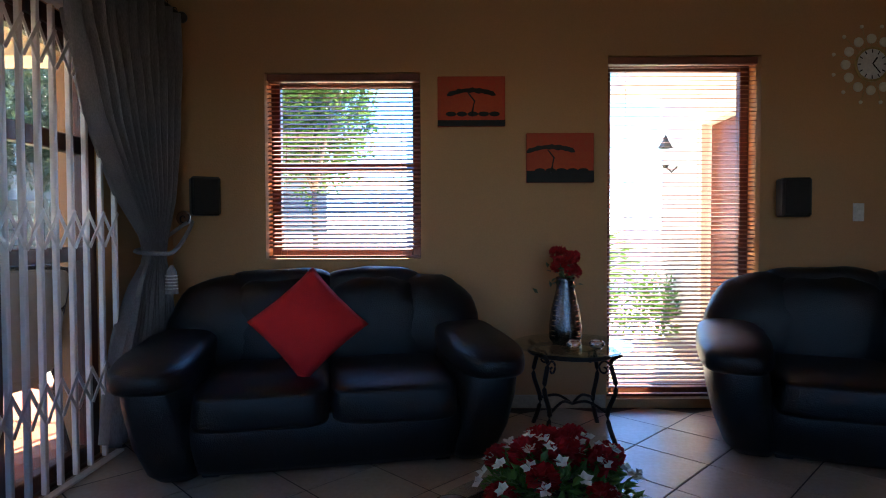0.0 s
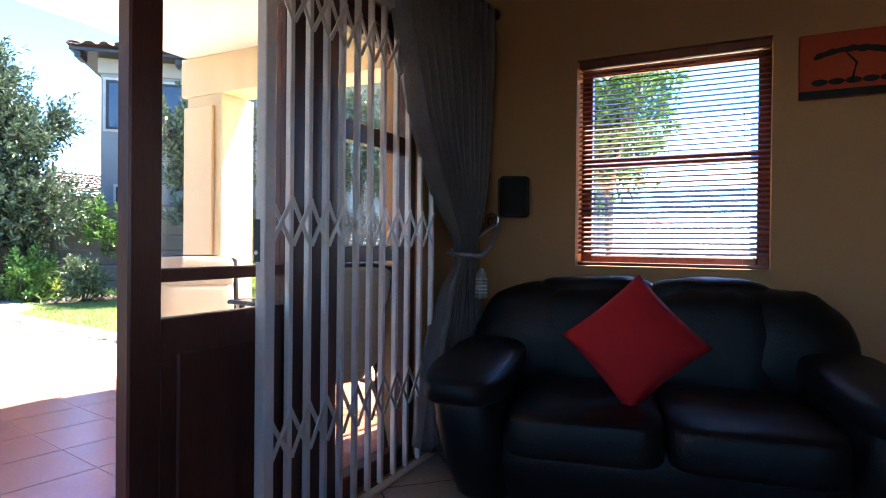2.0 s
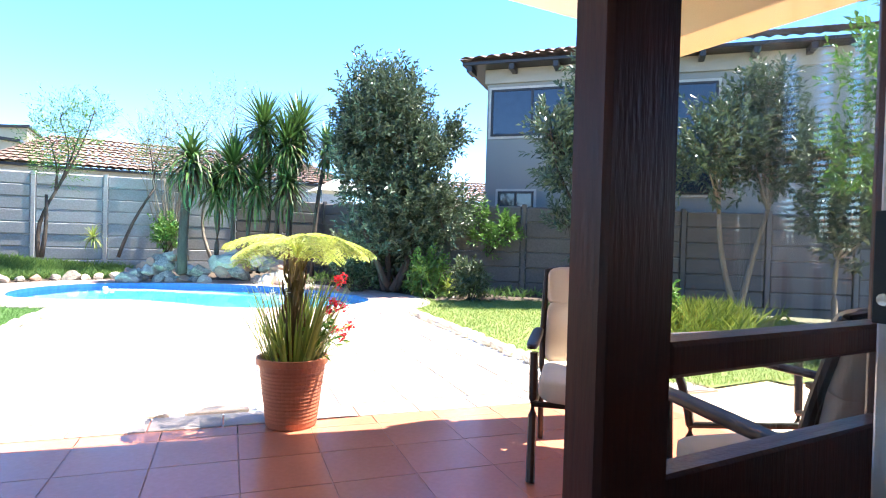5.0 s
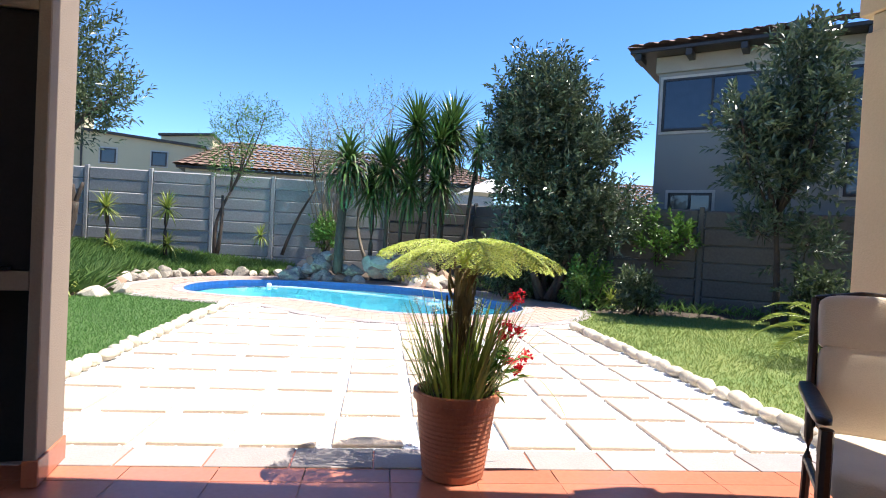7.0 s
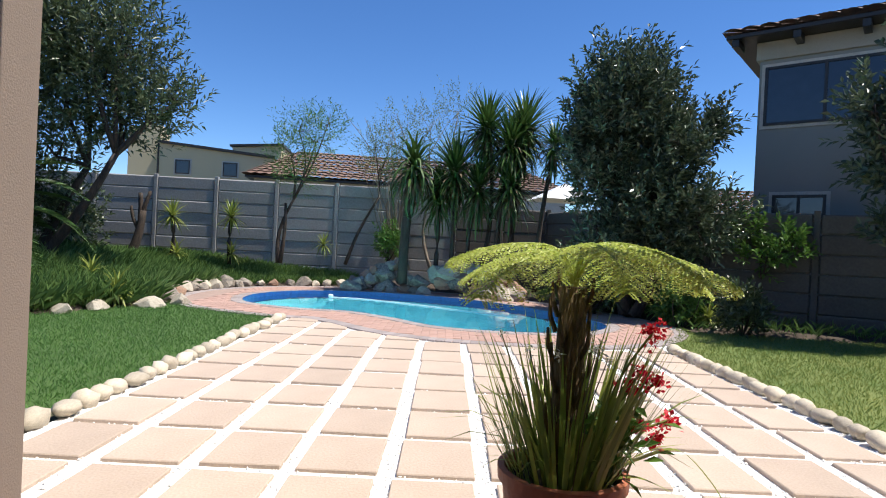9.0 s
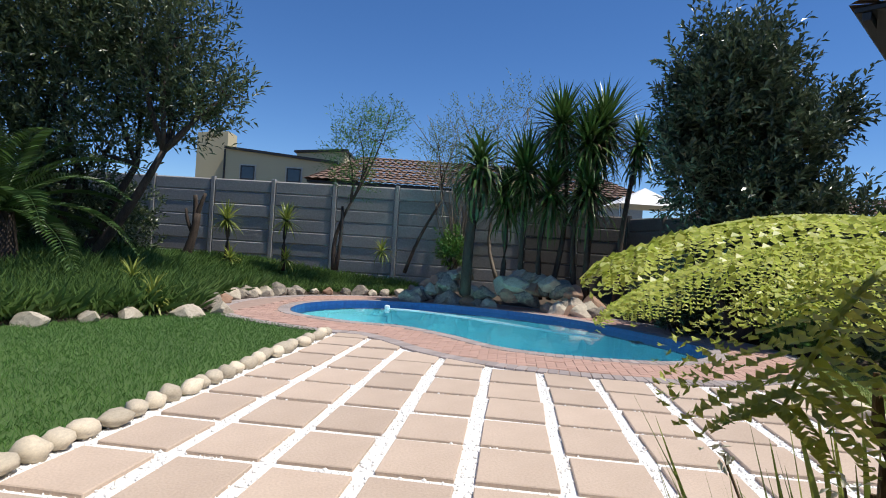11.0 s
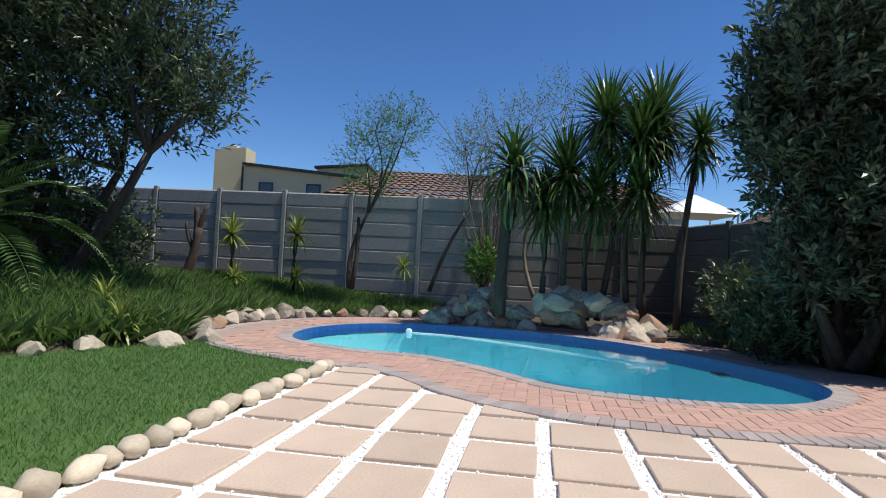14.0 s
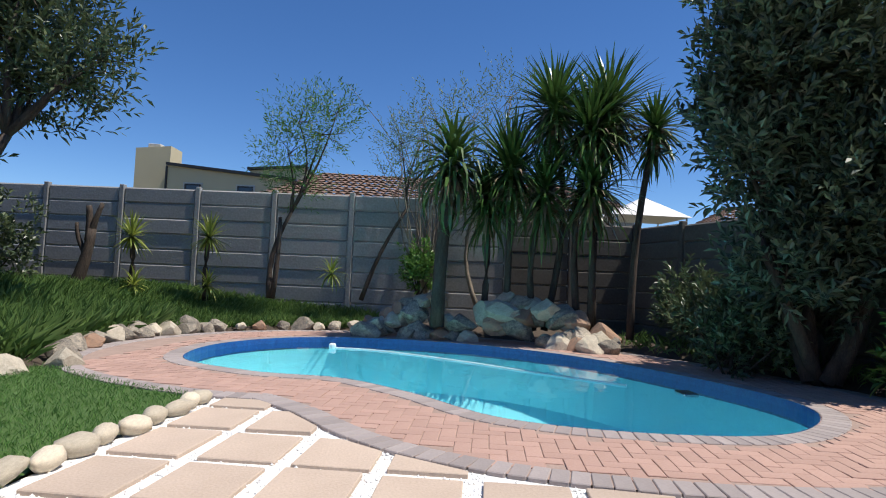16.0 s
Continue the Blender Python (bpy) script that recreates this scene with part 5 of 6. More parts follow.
def beds_planting():
    for x, y, z, h, c, L, ly, sk in ((-16.2, 3.7, 0.3, 3.6, 130, 0.9, 0.05, 25), (-16.1, 4.45, 0.3, 3.6, 130, 0.95, 0.15, 25), (-15.9, 4.15, 0.3, 3.2, 130, 0.95, 0.1, 25), (-15.6, 4.85, 0.25, 3.25, 90, 0.6, 0.3, 12),
                                     (-16.3, 3.1, 0.3, 2.6, 130, 0.98, 0.0, 25), (-16.1, 3.5, 0.3, 2.25, 110, 0.85, 0.1, 25), (-15.8, 4.3, 0.3, 2.3, 110, 0.85, -0.05, 40), (-16.4, 2.75, 0.3, 2.1, 90, 0.75, 0.0, 15)):
        sword_plant("yucca", x, y, z, h - 0.15, int(c * 1.35), L * 1.08, 0.06, "yucca", "tall yucca with spiky green leaves on a bare trunk", "yucca", (0.05, ly), 0.14, 0.045, sk * 2)
    sword_plant("tree_aloe", -16.2, 2.0, 0.3, 2.45, 110, 1.05, 0.075, "yucca", "tree aloe with long drooping leaves", "aloe", (0.05, 0.15), 0.55, 0.09, 60, 0.7)
    for x, y, z, h in ((-17.75, -3.3, 0.5, 0.95), (-17.7, -1.97, 0.5, 1.0)):
        sword_plant("dracaena", x, y, z, h, 80, 0.52, 0.04, "reed", "spiky pale green dracaena before the fence", "dracaena", (0, 0), 0.15, 0.04)
    for x, y, z in ((-17.5, -3.1, 0.55), (-17.55, -1.9, 0.6), (-17.6, 0.2, 0.9), (-12.3, -2.45, 0.15), (-13.3, -3.2, 0.3), (-12.2, 6.0, 0.15), (-11.6, 6.4, 0.1)):
        sword_plant("agave", x, y, z, 0.05, 45, 0.42, 0.035, "reed", "small rosette of narrow green leaves in the bed", "succulent", droop=0.3)
    d = thing("dead_stump", -17.55, -4.15, 0.4, label="dark dead tree stump with short forked arms", category="stump")
    for a, b, r in (((0, 0, 0), (0, 0.28, 1.15), 0.12), ((0, 0.24, 0.95), (0, 0.2, 1.55), 0.075), ((0, 0.26, 1.05), (0, 0.42, 1.6), 0.06), ((0, 0.18, 0.75), (0, 0.02, 1.25), 0.05)):
        pts, rad = limb(a, b, r, r * 0.6, 0.03)
        part("stem", tube(pts, rad, 8), "bark", d, smooth=True)
    for x, y, z, r, m, lab in ((-17.5, 1.75, 0.7, 0.35, "leaffresh", "leafy green shrub before the fence"), (-11.9, 7.5, 0.9, 0.42, "leaffresh", "bright green bushy shrub by the fence"), (-11.9, 6.1, 0.0, 0.35, "leaffresh", "low leafy shrub under the tree"),
                               (-13.4, 5.1, 0.0, 0.4, "leafdark", "low dark shrub by the rocks"), (-14.2, 5.5, 0.1, 0.5, "leafdark", "dark shrub in the shade of the tree"), (-13.5, 6.2, 0.1, 0.6, "leafdark", "dark shrub against the dark brown fence"), (-15.1, 5.6, 0.2, 0.45, "leafdark", "dark shrub beside the yuccas"), (-10.95, 6.5, 0, 0.3, "leafdark", "straggling dark plant by the pool surround"), (-7.3, 7.2, 0, 0.25, "leaffresh", "green leafy shrub by the lawn"), (-9.4, 8.3, 0, 0.4, "leafdark", "dark low shrub by the fence"), (-15.6, -5.8, 0.3, 0.7, "leafdark", "dark shrub in the bed"),
                               (-16.5, -6.5, 0.3, 0.8, "leafdark", "dark shrub against the fence"), (-16.9, -5.2, 0.4, 0.7, "leafdark", "dark shrub in the shade under the tree"), (-17.2, -7.8, 0.3, 0.8, "leafdark", "dark shrub against the fence")):
        s = thing("shrub", x, y, z, label=lab, category="shrub")
        bm = bmesh.new()
        for k in range(6):
            pts, rad = limb((0, 0, -0.1), (RNG.normal(0, r * 0.5), RNG.normal(0, r * 0.5), r * 1.4), 0.018, 0.006)
            tube(pts, rad, 5, bm)
        part("woody_base", bm, "bark", s)
        part("foliage", crown_mesh("foliage", [(RNG.normal(0, r * 0.4), RNG.normal(0, r * 0.4), r * f, r * 0.65) for f in (0.6, 0.9, 1.2, 1.6)], int(420 * r), 8, 0.11, 0.05, m, 0.2, 0.3), None, s)
    palm = thing("cycad", -7.1, 6.3, 0, label="cycad with arching yellow-green feathery fronds", category="cycad")
    part("trunk", lathe([(0.12, -0.05), (0.15, 0.15), (0.1, 0.3)], 12), "bark", palm)
    feather_fronds(palm, 0, 0, 0.28, 20, 0.95, 0.95, "reed", 26, 0.16)
    palm = thing("date_palm", -13.4, -5.2, 0.25, label="young date palm with arching green fronds", category="palm")
    part("trunk", lathe([(0.2, -0.1), (0.24, 0.4), (0.16, 1.0)], 12), "bark", palm)
    feather_fronds(palm, 0, 0, 0.95, 26, 2.3, 1.15, "yucca", 44, 0.3)
    # grasses near the side fence
    tuft = thing("ornamental_grass", -7.0, 7.7, 0, label="clump of yellow-green ornamental grass", category="grass clump")
    n = 1500
    b = np.column_stack([RNG.normal(0, 0.3, n), RNG.normal(0, 0.45, n), np.zeros(n)])
    d = RNG.normal(0, 0.45, (n, 3)); d[:, 2] = 1
    part("grass_tuft", leaf_mesh("grass_tuft", b, d, RNG.uniform(0.3, 0.6, n), 0.01, "reed", 0.15), None, tuft)
    # ground cover of strap leaves
    n = 120000
    x, y = RNG.uniform(-18.6, -10.4, n), RNG.uniform(-8.5, 1.0, n)
    keep = [i for i in range(n) if bed_rise(x[i], y[i]) > 0.0 and pool_distance(x[i], y[i]) > 1.35]
    x, y = x[keep], y[keep]
    z = np.array([bed_rise(a, b) for a, b in zip(x, y)]) - 0.02
    d = RNG.normal(0, 0.5, (len(x), 3)); d[:, 2] = 1
    h = np.where(x < -15.8, 0.26, 0.5) * RNG.uniform(0.6, 1.25, len(x))
    me = leaf_mesh("ground_cover", np.column_stack([x, y, z]), d, h, 0.017, "strap", 0.2)
    tagged(part("ground_cover", me, None), "dense green strap-leaved ground cover", "ground cover", kind="stuff")
    n = 5000
    x, y = RNG.uniform(-16.5, -9.5, n), RNG.uniform(4.2, 9.5, n)
    keep = [i for i in range(n) if bed_rise(x[i], y[i]) > 0.0 and pool_distance(x[i], y[i]) > 1.2]
    x, y = x[keep], y[keep]
    z = np.array([bed_rise(a, b) for a, b in zip(x, y)]) - 0.02
    d = RNG.normal(0, 0.6, (len(x), 3)); d[:, 2] = 1
    me = leaf_mesh("bed_plants", np.column_stack([x, y, z]), d, RNG.uniform(0.1, 0.35, len(x)), 0.018, "strap", 0.2)
    tagged(part("bed_plants", me, None), "straggling low plants under the trees", "ground cover", kind="stuff")


def feather_fronds(parent, x, y, z, count, length, lift, mat, pairs, leaflet, droop=0.16, start=0.0):
    """Fronds with two rows of leaflets."""
    for i in range(count):
        az, e = i * 2.39996 + RNG.normal(0, 0.1), lift * (1.25 - 1.2 * (i + 0.5) / count) + 0.1
        h = Vector((math.cos(az), math.sin(az), 0))
        p, pts = Vector((x, y, z)), []
        for s in range(pairs):
            pts.append(p.copy())
            p = p + (h * math.cos(e) + Vector((0, 0, math.sin(e)))) * length * RNG.uniform(0.97, 1.03) / pairs
            e -= droop * 10 / pairs
        fr = part("frond", tube(pts, [0.009 * (1 - 0.8 * k / pairs) for k in range(pairs)], 5), mat, parent)
        base, dirs, lens = [], [], []
        side = Vector((-h.y, h.x, 0))
        for k in range(2, pairs):
            t = k / pairs
            fwd = (pts[min(k + 1, pairs - 1)] - pts[k - 1]).normalized()
            for s in (1, -1):
                base.append(pts[k]); dirs.append(side * s + fwd * 0.7 + Vector((0, 0, 0.25))); lens.append(leaflet * (0.35 + 1.1 * math.sin(math.pi * min(t + 0.12, 1))) * 0.8)
        me = leaf_mesh("leaflet_spray", np.array([tuple(b) for b in base]), np.array([tuple(q) for q in dirs]), np.array(lens), leaflet * 0.1, mat, 0.12)
        part("leaflet_spray", me, None, fr)


def potted_fern():
    X, Y = -5.03, 1.57
    pot = thing("plant_pot", X, Y, -0.003, label="large ribbed terracotta pot at the patio edge", category="plant pot")
    prof = [(0.165, 0.0), (0.17, 0.01)]
    for i in range(15):
        f = i / 14
        prof += [(0.172 + 0.043 * f, 0.03 + 0.32 * f), (0.176 + 0.043 * f, 0.04 + 0.32 * f)]
    prof += [(0.222, 0.385), (0.238, 0.39), (0.24, 0.43), (0.215, 0.432), (0.21, 0.37), (0.01, 0.37)]
    pot.scale = (0.87, 0.87, 0.94)
    part("body", lathe(prof, 40), "potclay", pot, smooth=False)
    part("soil", lathe([(0.208, 0.365), (0.208, 0.385), (0.01, 0.39)], 24), "soil", pot)
    f = thing("tree_fern", X, Y, 0.355, label="tree fern with broad yellow-green feathery fronds in the pot", category="fern")
    part("trunk", tube([(0, 0, 0), (0.005, 0.0, 0.2), (0.0, 0.01, 0.63)], [0.055, 0.05, 0.045], 12), "fernbark", f, smooth=True)
    for k in range(26):
        a, z = k * 2.39996, 0.16 + 0.48 * k / 26
        c, q = math.cos(a), math.sin(a)
        part("frond_stub", tube([(0.045 * c, 0.045 * q, z - 0.05), (0.066 * c, 0.066 * q, z), (0.07 * c, 0.07 * q, z + 0.06)], [0.009, 0.008, 0.004], 5), "fernbark", f)
    for i in range(9):
        az = i * 2.39996 + 0.5
        h = Vector((math.cos(az), math.sin(az), 0))
        L, n, p = RNG.uniform(0.5, 0.6), 36, Vector((0, 0.01, 0.62))
        lift, curl = 1.4 - 0.25 * ((i * 4) % 9) / 8, RNG.uniform(0.65, 1.0)
        pts = []
        for s in range(n):
            e = lift - 1.15 * smoothstep(0.05, 0.42, s / n) - curl * (s / n) ** 1.5
            pts.append(p.copy())
            p = p + (h * math.cos(e) + Vector((0, 0, math.sin(e)))) * L / n
        fr = part("frond", tube(pts, [0.0065 * (1 - 0.8 * k / n) for k in range(n)], 5), "fern", f)
        side = Vector((-h.y, h.x, 0))
        base, dirs, lens = [], [], []
        for k in range(11, n):
            t = (k - 8) / (n - 8)
            fwd = (pts[min(k + 1, n - 1)] - pts[k - 1]).normalized()
            PL = 0.165 * math.sin(math.pi * min(0.12 + t * 0.88, 1)) ** 0.7 + 0.012
            for s in (1, -1):
                d = (side * s + fwd * 0.5 + Vector((0, 0, -0.12 + RNG.normal(0, 0.08)))).normalized()
                q = d.cross(Vector((0, 0, 1))).normalized()
                m = 14
                for j in range(m):
                    for w in (1, -1):
                        base.append(pts[k] + d * PL * j / m - Vector((0, 0, 0.3 * PL * (j / m) ** 2))); dirs.append(q * w + d * 0.75); lens.append(0.013 * (1 - 0.8 * j / m) + 0.002)
        me = leaf_mesh("pinna_spray", np.array([tuple(b) for b in base]), np.array([tuple(q) for q in dirs]), np.array(lens), 0.011, "fern", 0.1, 0.1)
        part("pinna_spray", me, None, fr)
    r = thing("reed_plant", X, Y, 0.355, label="upright grassy green reeds filling the pot", category="reed plant")
    v, fc = [], []
    for i in range(270):
        a, rr = RNG.uniform(0, 6.283), 0.17 * math.sqrt(RNG.random())
        h = Vector((math.cos(a), math.sin(a), 0))
        side = Vector((-h.y, h.x, 0))
        p, e, L = h * rr, 1.52 - RNG.uniform(0, 0.4) - rr * 0.8, RNG.uniform(0.2, 0.58) * (1.1 - rr)
        bend = RNG.uniform(0, 0.06) if i % 9 else RNG.uniform(0.2, 0.5)
        base, w0 = len(v), RNG.uniform(0.0035, 0.0085)
        for s in range(5):
            w = w0 * (0.8, 1, 0.9, 0.6, 0.05)[s]
            v += [p + side * w, p - side * w]
            p = p + (h * math.cos(e) + Vector((0, 0, math.sin(e)))) * L / 4
            e -= bend
        fc += [(base + 2 * s, base + 2 * s + 1, base + 2 * s + 3, base + 2 * s + 2) for s in range(4)]
    third = len(fc) // 12 * 4
    for a0, a1 in ((0, third), (third, 2 * third), (2 * third, len(fc))):
        used = sorted({k for q in fc[a0:a1] for k in q})
        at = {k: i for i, k in enumerate(used)}
        part("reed_tuft", raw("reed_tuft", [v[k] for k in used], [[at[k] for k in q] for q in fc[a0:a1]], "reed"), None, r)
    for line in ([(0.0, 0.15, 0.02), (0.02, 0.26, 0.08), (0.04, 0.38, 0.11), (0.05, 0.5, 0.0), (0.06, 0.56, -0.1)], [(0.05, 0.12, 0.02), (0.1, 0.2, 0.05), (0.14, 0.3, 0.02)]):
        run = smooth_line(line, 5)
        blade = []
        for k, q in enumerate(run):
            w = 0.011 * math.sin(math.pi * min(0.25 + 0.75 * k / len(run), 1.0)) + 0.001
            blade += [q + Vector((w, 0, 0.3 * w)), q - Vector((w, 0, -0.3 * w))]
        part("drooping_blade", raw("drooping_blade", blade, [(2 * k, 2 * k + 1, 2 * k + 3, 2 * k + 2) for k in range(len(run) - 1)], "reed"), None, r)
    for k in range(9):
        a, q = k * 2.4, RNG.uniform(0.06, 0.16)
        c, d = math.cos(a) * q, math.sin(a) * q
        top = Vector((c * 1.6, d * 1.7, RNG.uniform(0.4, 0.55)))
        st = part("dry_stalk", tube([(c * 0.6, d * 0.6, 0.0), (c, d, 0.25), top], 0.002, 5), "yuccadry", r, "thin dry flower stalk")
        m = 14
        part("seed_head", leaf_mesh("seed_head", np.array(tuple(top)) + RNG.normal(0, 0.008, (m, 3)), RNG.normal(0, 1, (m, 3)), 0.016, 0.008, "whitebloom"), None, st)
    b = thing("flowering_plant", X + 0.03, Y + 0.08, 0.42, label="red flowering stems leaning out of the pot", category="flower")
    for k, (dx, dy, dz) in enumerate(((0.02, 0.18, 0.43), (0.03, 0.14, 0.3), (0.02, 0.2, 0.27), (0.03, 0.11, 0.25), (0.02, 0.25, 0.15), (0.02, 0.21, 0.09), (0.0, 0.16, 0.13))):
        pts = [(0, 0, 0), (dx * 0.4, dy * 0.4, dz * 0.6), (dx, dy, dz)]
        st = part("stem", tube(smooth_line(pts, 4), 0.004, 5), "reed", b)
        n = 90 if k == 0 else 55
        q = RNG.normal(0, 0.017 if k == 0 else 0.014, (n, 3)) + np.array([dx, dy, dz])
        part("blossom", leaf_mesh("blossom", q, RNG.normal(0, 1, (n, 3)), 0.02, 0.017, "bloom", 0.0, 0.1), None, st)
    n = 60
    q = RNG.normal(0, 0.05, (n, 3)) * np.array([1, 1, 1.2]) + np.array([0.03, 0.06, 0.1])
    part("foliage", leaf_mesh("foliage", q, RNG.normal(0, 1, (n, 3)), 0.07, 0.03, "leaffresh"), None, b)


# ---- patio furniture ----
def patio_chair(x, y, turn):
    """Faces local -y."""
    c = thing("patio_chair", x, y, -0.003, turn, "high-backed patio chair, dark metal frame and beige cushions", "chair", "patio chairs")
    for s in (-1, 1):
        part("front_leg", tube(smooth_line([(s * 0.29, -0.29, 0.0), (s * 0.29, -0.25, 0.3), (s * 0.29, -0.26, 0.6)], 4), 0.021, 8), "chairmetal", c)
        part("rear_leg", tube(smooth_line([(s * 0.28, 0.36, 0.0), (s * 0.28, 0.27, 0.35), (s * 0.28, 0.3, 0.65), (s * 0.27, 0.4, 0.96)], 4), 0.016, 8), "chairmetal", c)
        part("armrest", puff(s * 0.3, 0.0, 0.63, 0.06, 0.62, 0.035, 0.5, seg=14), "chairmetal", c, smooth=True)
        part("seat_rail", tube([(s * 0.28, -0.27, 0.36), (s * 0.28, 0.28, 0.34)], 0.014, 8), "chairmetal", c)
    part("front_rail", tube([(-0.28, -0.27, 0.36), (0.28, -0.27, 0.36)], 0.014, 8), "chairmetal", c)
    part("top_rail", tube([(-0.27, 0.4, 0.96), (-0.12, 0.415, 0.985), (0.12, 0.415, 0.985), (0.27, 0.4, 0.96)], 0.012, 8), "chairmetal", c)
    part("seat_cushion", puff(0, -0.02, 0.42, 0.54, 0.56, 0.12, 0.35, wrinkle=0.006, seg=24), "canvasfabric", c, smooth=True)
    lean = pose(0, 0.27, 0.47, -13)
    pad = part("back_cushion", puff(0, 0, 0.15, 0.53, 0.1, 0.36, 0.28, m=lean, wrinkle=0.004, seg=24), "canvasfabric", c, smooth=True)
    part("head_cushion", puff(0, 0, 0.41, 0.53, 0.1, 0.22, 0.32, m=lean, wrinkle=0.004, seg=24), "canvasfabric", c, smooth=True)
    edge = [(0.265 * sx, 0, z) for sx, z in ((-1, 0.0), (-1, 0.48))] + [(-0.22, 0, 0.52), (0.22, 0, 0.52)] + [(0.265 * sx, 0, z) for sx, z in ((1, 0.48), (1, 0.0))]
    part("piping", tube([lean @ Vector(p) for p in edge], 0.006, 6), "chairmetal", pad, "dark piping round the cushion")
    return c


def patio_table():
    t = thing("patio_table", -2.86, 3.08, -0.003, -8, "square patio table, dark metal frame and glass top", "table")
    part("top", box(-0.44, -0.44, 0.715, 0.44, 0.44, 0.725, 0.003), "tableglass", t)
    for a, b in (((-0.45, -0.45), (0.45, -0.45)), ((0.45, -0.45), (0.45, 0.45)), ((0.45, 0.45), (-0.45, 0.45)), ((-0.45, 0.45), (-0.45, -0.45))):
        part("rim", tube([(*a, 0.715), (*b, 0.715)], 0.014, 8), "chairmetal", t)
    for sx in (-1, 1):
        for sy in (-1, 1):
            part("leg", tube(smooth_line([(sx * 0.4, sy * 0.4, 0.7), (sx * 0.34, sy * 0.34, 0.45), (sx * 0.33, sy * 0.33, 0.25), (sx * 0.4, sy * 0.4, 0.0)], 4), 0.018, 8), "chairmetal", t)
    for s in (-1, 1):
        part("stretcher", tube(smooth_line([(s * 0.33, -0.33, 0.35), (0, 0, 0.42), (s * 0.33, 0.33, 0.35)], 5), 0.014, 8), "chairmetal", t)


# ---- living room ----
def stacked(sections, power=0.45, seg=36, wrinkle=0.0):
    """A rounded upright body: sections of (z, centre x, centre y, width, depth), closed below and above."""
    bm, rings = bmesh.new(), []
    for z, cx, cy, w, d in sections:
        ring = []
        for k in range(seg):
            a = 2 * math.pi * k / seg
            c, q = math.cos(a), math.sin(a)
            p = Vector((cx + w / 2 * math.copysign(abs(c) ** power, c), cy + d / 2 * math.copysign(abs(q) ** power, q), z))
            if wrinkle:
                p += Vector((c, q, 0)) * wrinkle * noise.noise(p * 8)
            ring.append(bm.verts.new(p))
        rings.append(ring)
    for r0, r1 in zip(rings, rings[1:]):
        for k in range(seg):
            bm.faces.new((r0[k], r0[(k + 1) % seg], r1[(k + 1) % seg], r1[k]))
    bm.faces.new(rings[0][::-1])
    bm.faces.new(rings[-1])
    return bm


def sofa(x, y, turn, label):
    """Two-seater, back to local +y; origin at the middle of its footprint."""
    s = thing("sofa", x, y, 0, turn, label, "sofa", "leather sofas")
    part("base", stacked([(0.03, 0, 0.02, 1.26, 0.76), (0.06, 0, 0.02, 1.32, 0.8), (0.2, 0, 0.0, 1.34, 0.86), (0.3, 0, 0.0, 1.34, 0.86), (0.33, 0, 0.0, 1.3, 0.82)], 0.2), "leather", s, smooth=True)
    for k in (-1, 1):
        part("foot", box(k * 0.55 - 0.04, -0.3, 0.0, k * 0.55 + 0.04, -0.22, 0.05, 0.005), "black", s)
        part("foot", box(k * 0.55 - 0.04, 0.26, 0.0, k * 0.55 + 0.04, 0.34, 0.05, 0.005), "black", s)
        part("seat_cushion", puff(k * 0.305, -0.14, 0.35, 0.615, 0.76, 0.2, 0.32, wrinkle=0.012, seg=40), "leather", s, smooth=True)
        back = part("back_cushion", puff(k * 0.27, 0.31, 0.62, 0.62, 0.34, 0.58, 0.6, m=pose(0, 0, 0, -6), wrinkle=0.02, seg=36), "leather", s, smooth=True)
        part("headroll", puff(k * 0.27, 0.36, 0.87, 0.58, 0.27, 0.2, 0.55, m=pose(0, 0, 0, -6), wrinkle=0.02, seg=32), "leather", back, smooth=True)
        part("wing", puff(k * 0.56, 0.33, 0.61, 0.68, 0.32, 0.62, 0.95, m=pose(0, 0, 0, -4), wrinkle=0.016, seg=32), "leather", s, smooth=True)
        arm = part("arm", stacked([(0.02, k * 0.69, 0.0, 0.2, 0.74), (0.06, k * 0.7, 0.0, 0.26, 0.82), (0.2, k * 0.735, -0.01, 0.3, 0.9), (0.36, k * 0.76, -0.02, 0.31, 0.94), (0.48, k * 0.77, -0.03, 0.3, 0.95), (0.55, k * 0.77, -0.03, 0.24, 0.86)], 0.5, 40, 0.008), "leather", s, smooth=True)
        part("arm_pad", puff(k * 0.775, -0.06, 0.53, 0.36, 1.0, 0.17, 0.6, m=pose(0, 0, 0, 2), wrinkle=0.012, seg=36), "leather", arm, smooth=True)
    part("rear_panel", puff(0, 0.4, 0.42, 1.4, 0.16, 0.76, 0.4, seg=24), "leather", s, smooth=True)
    return s


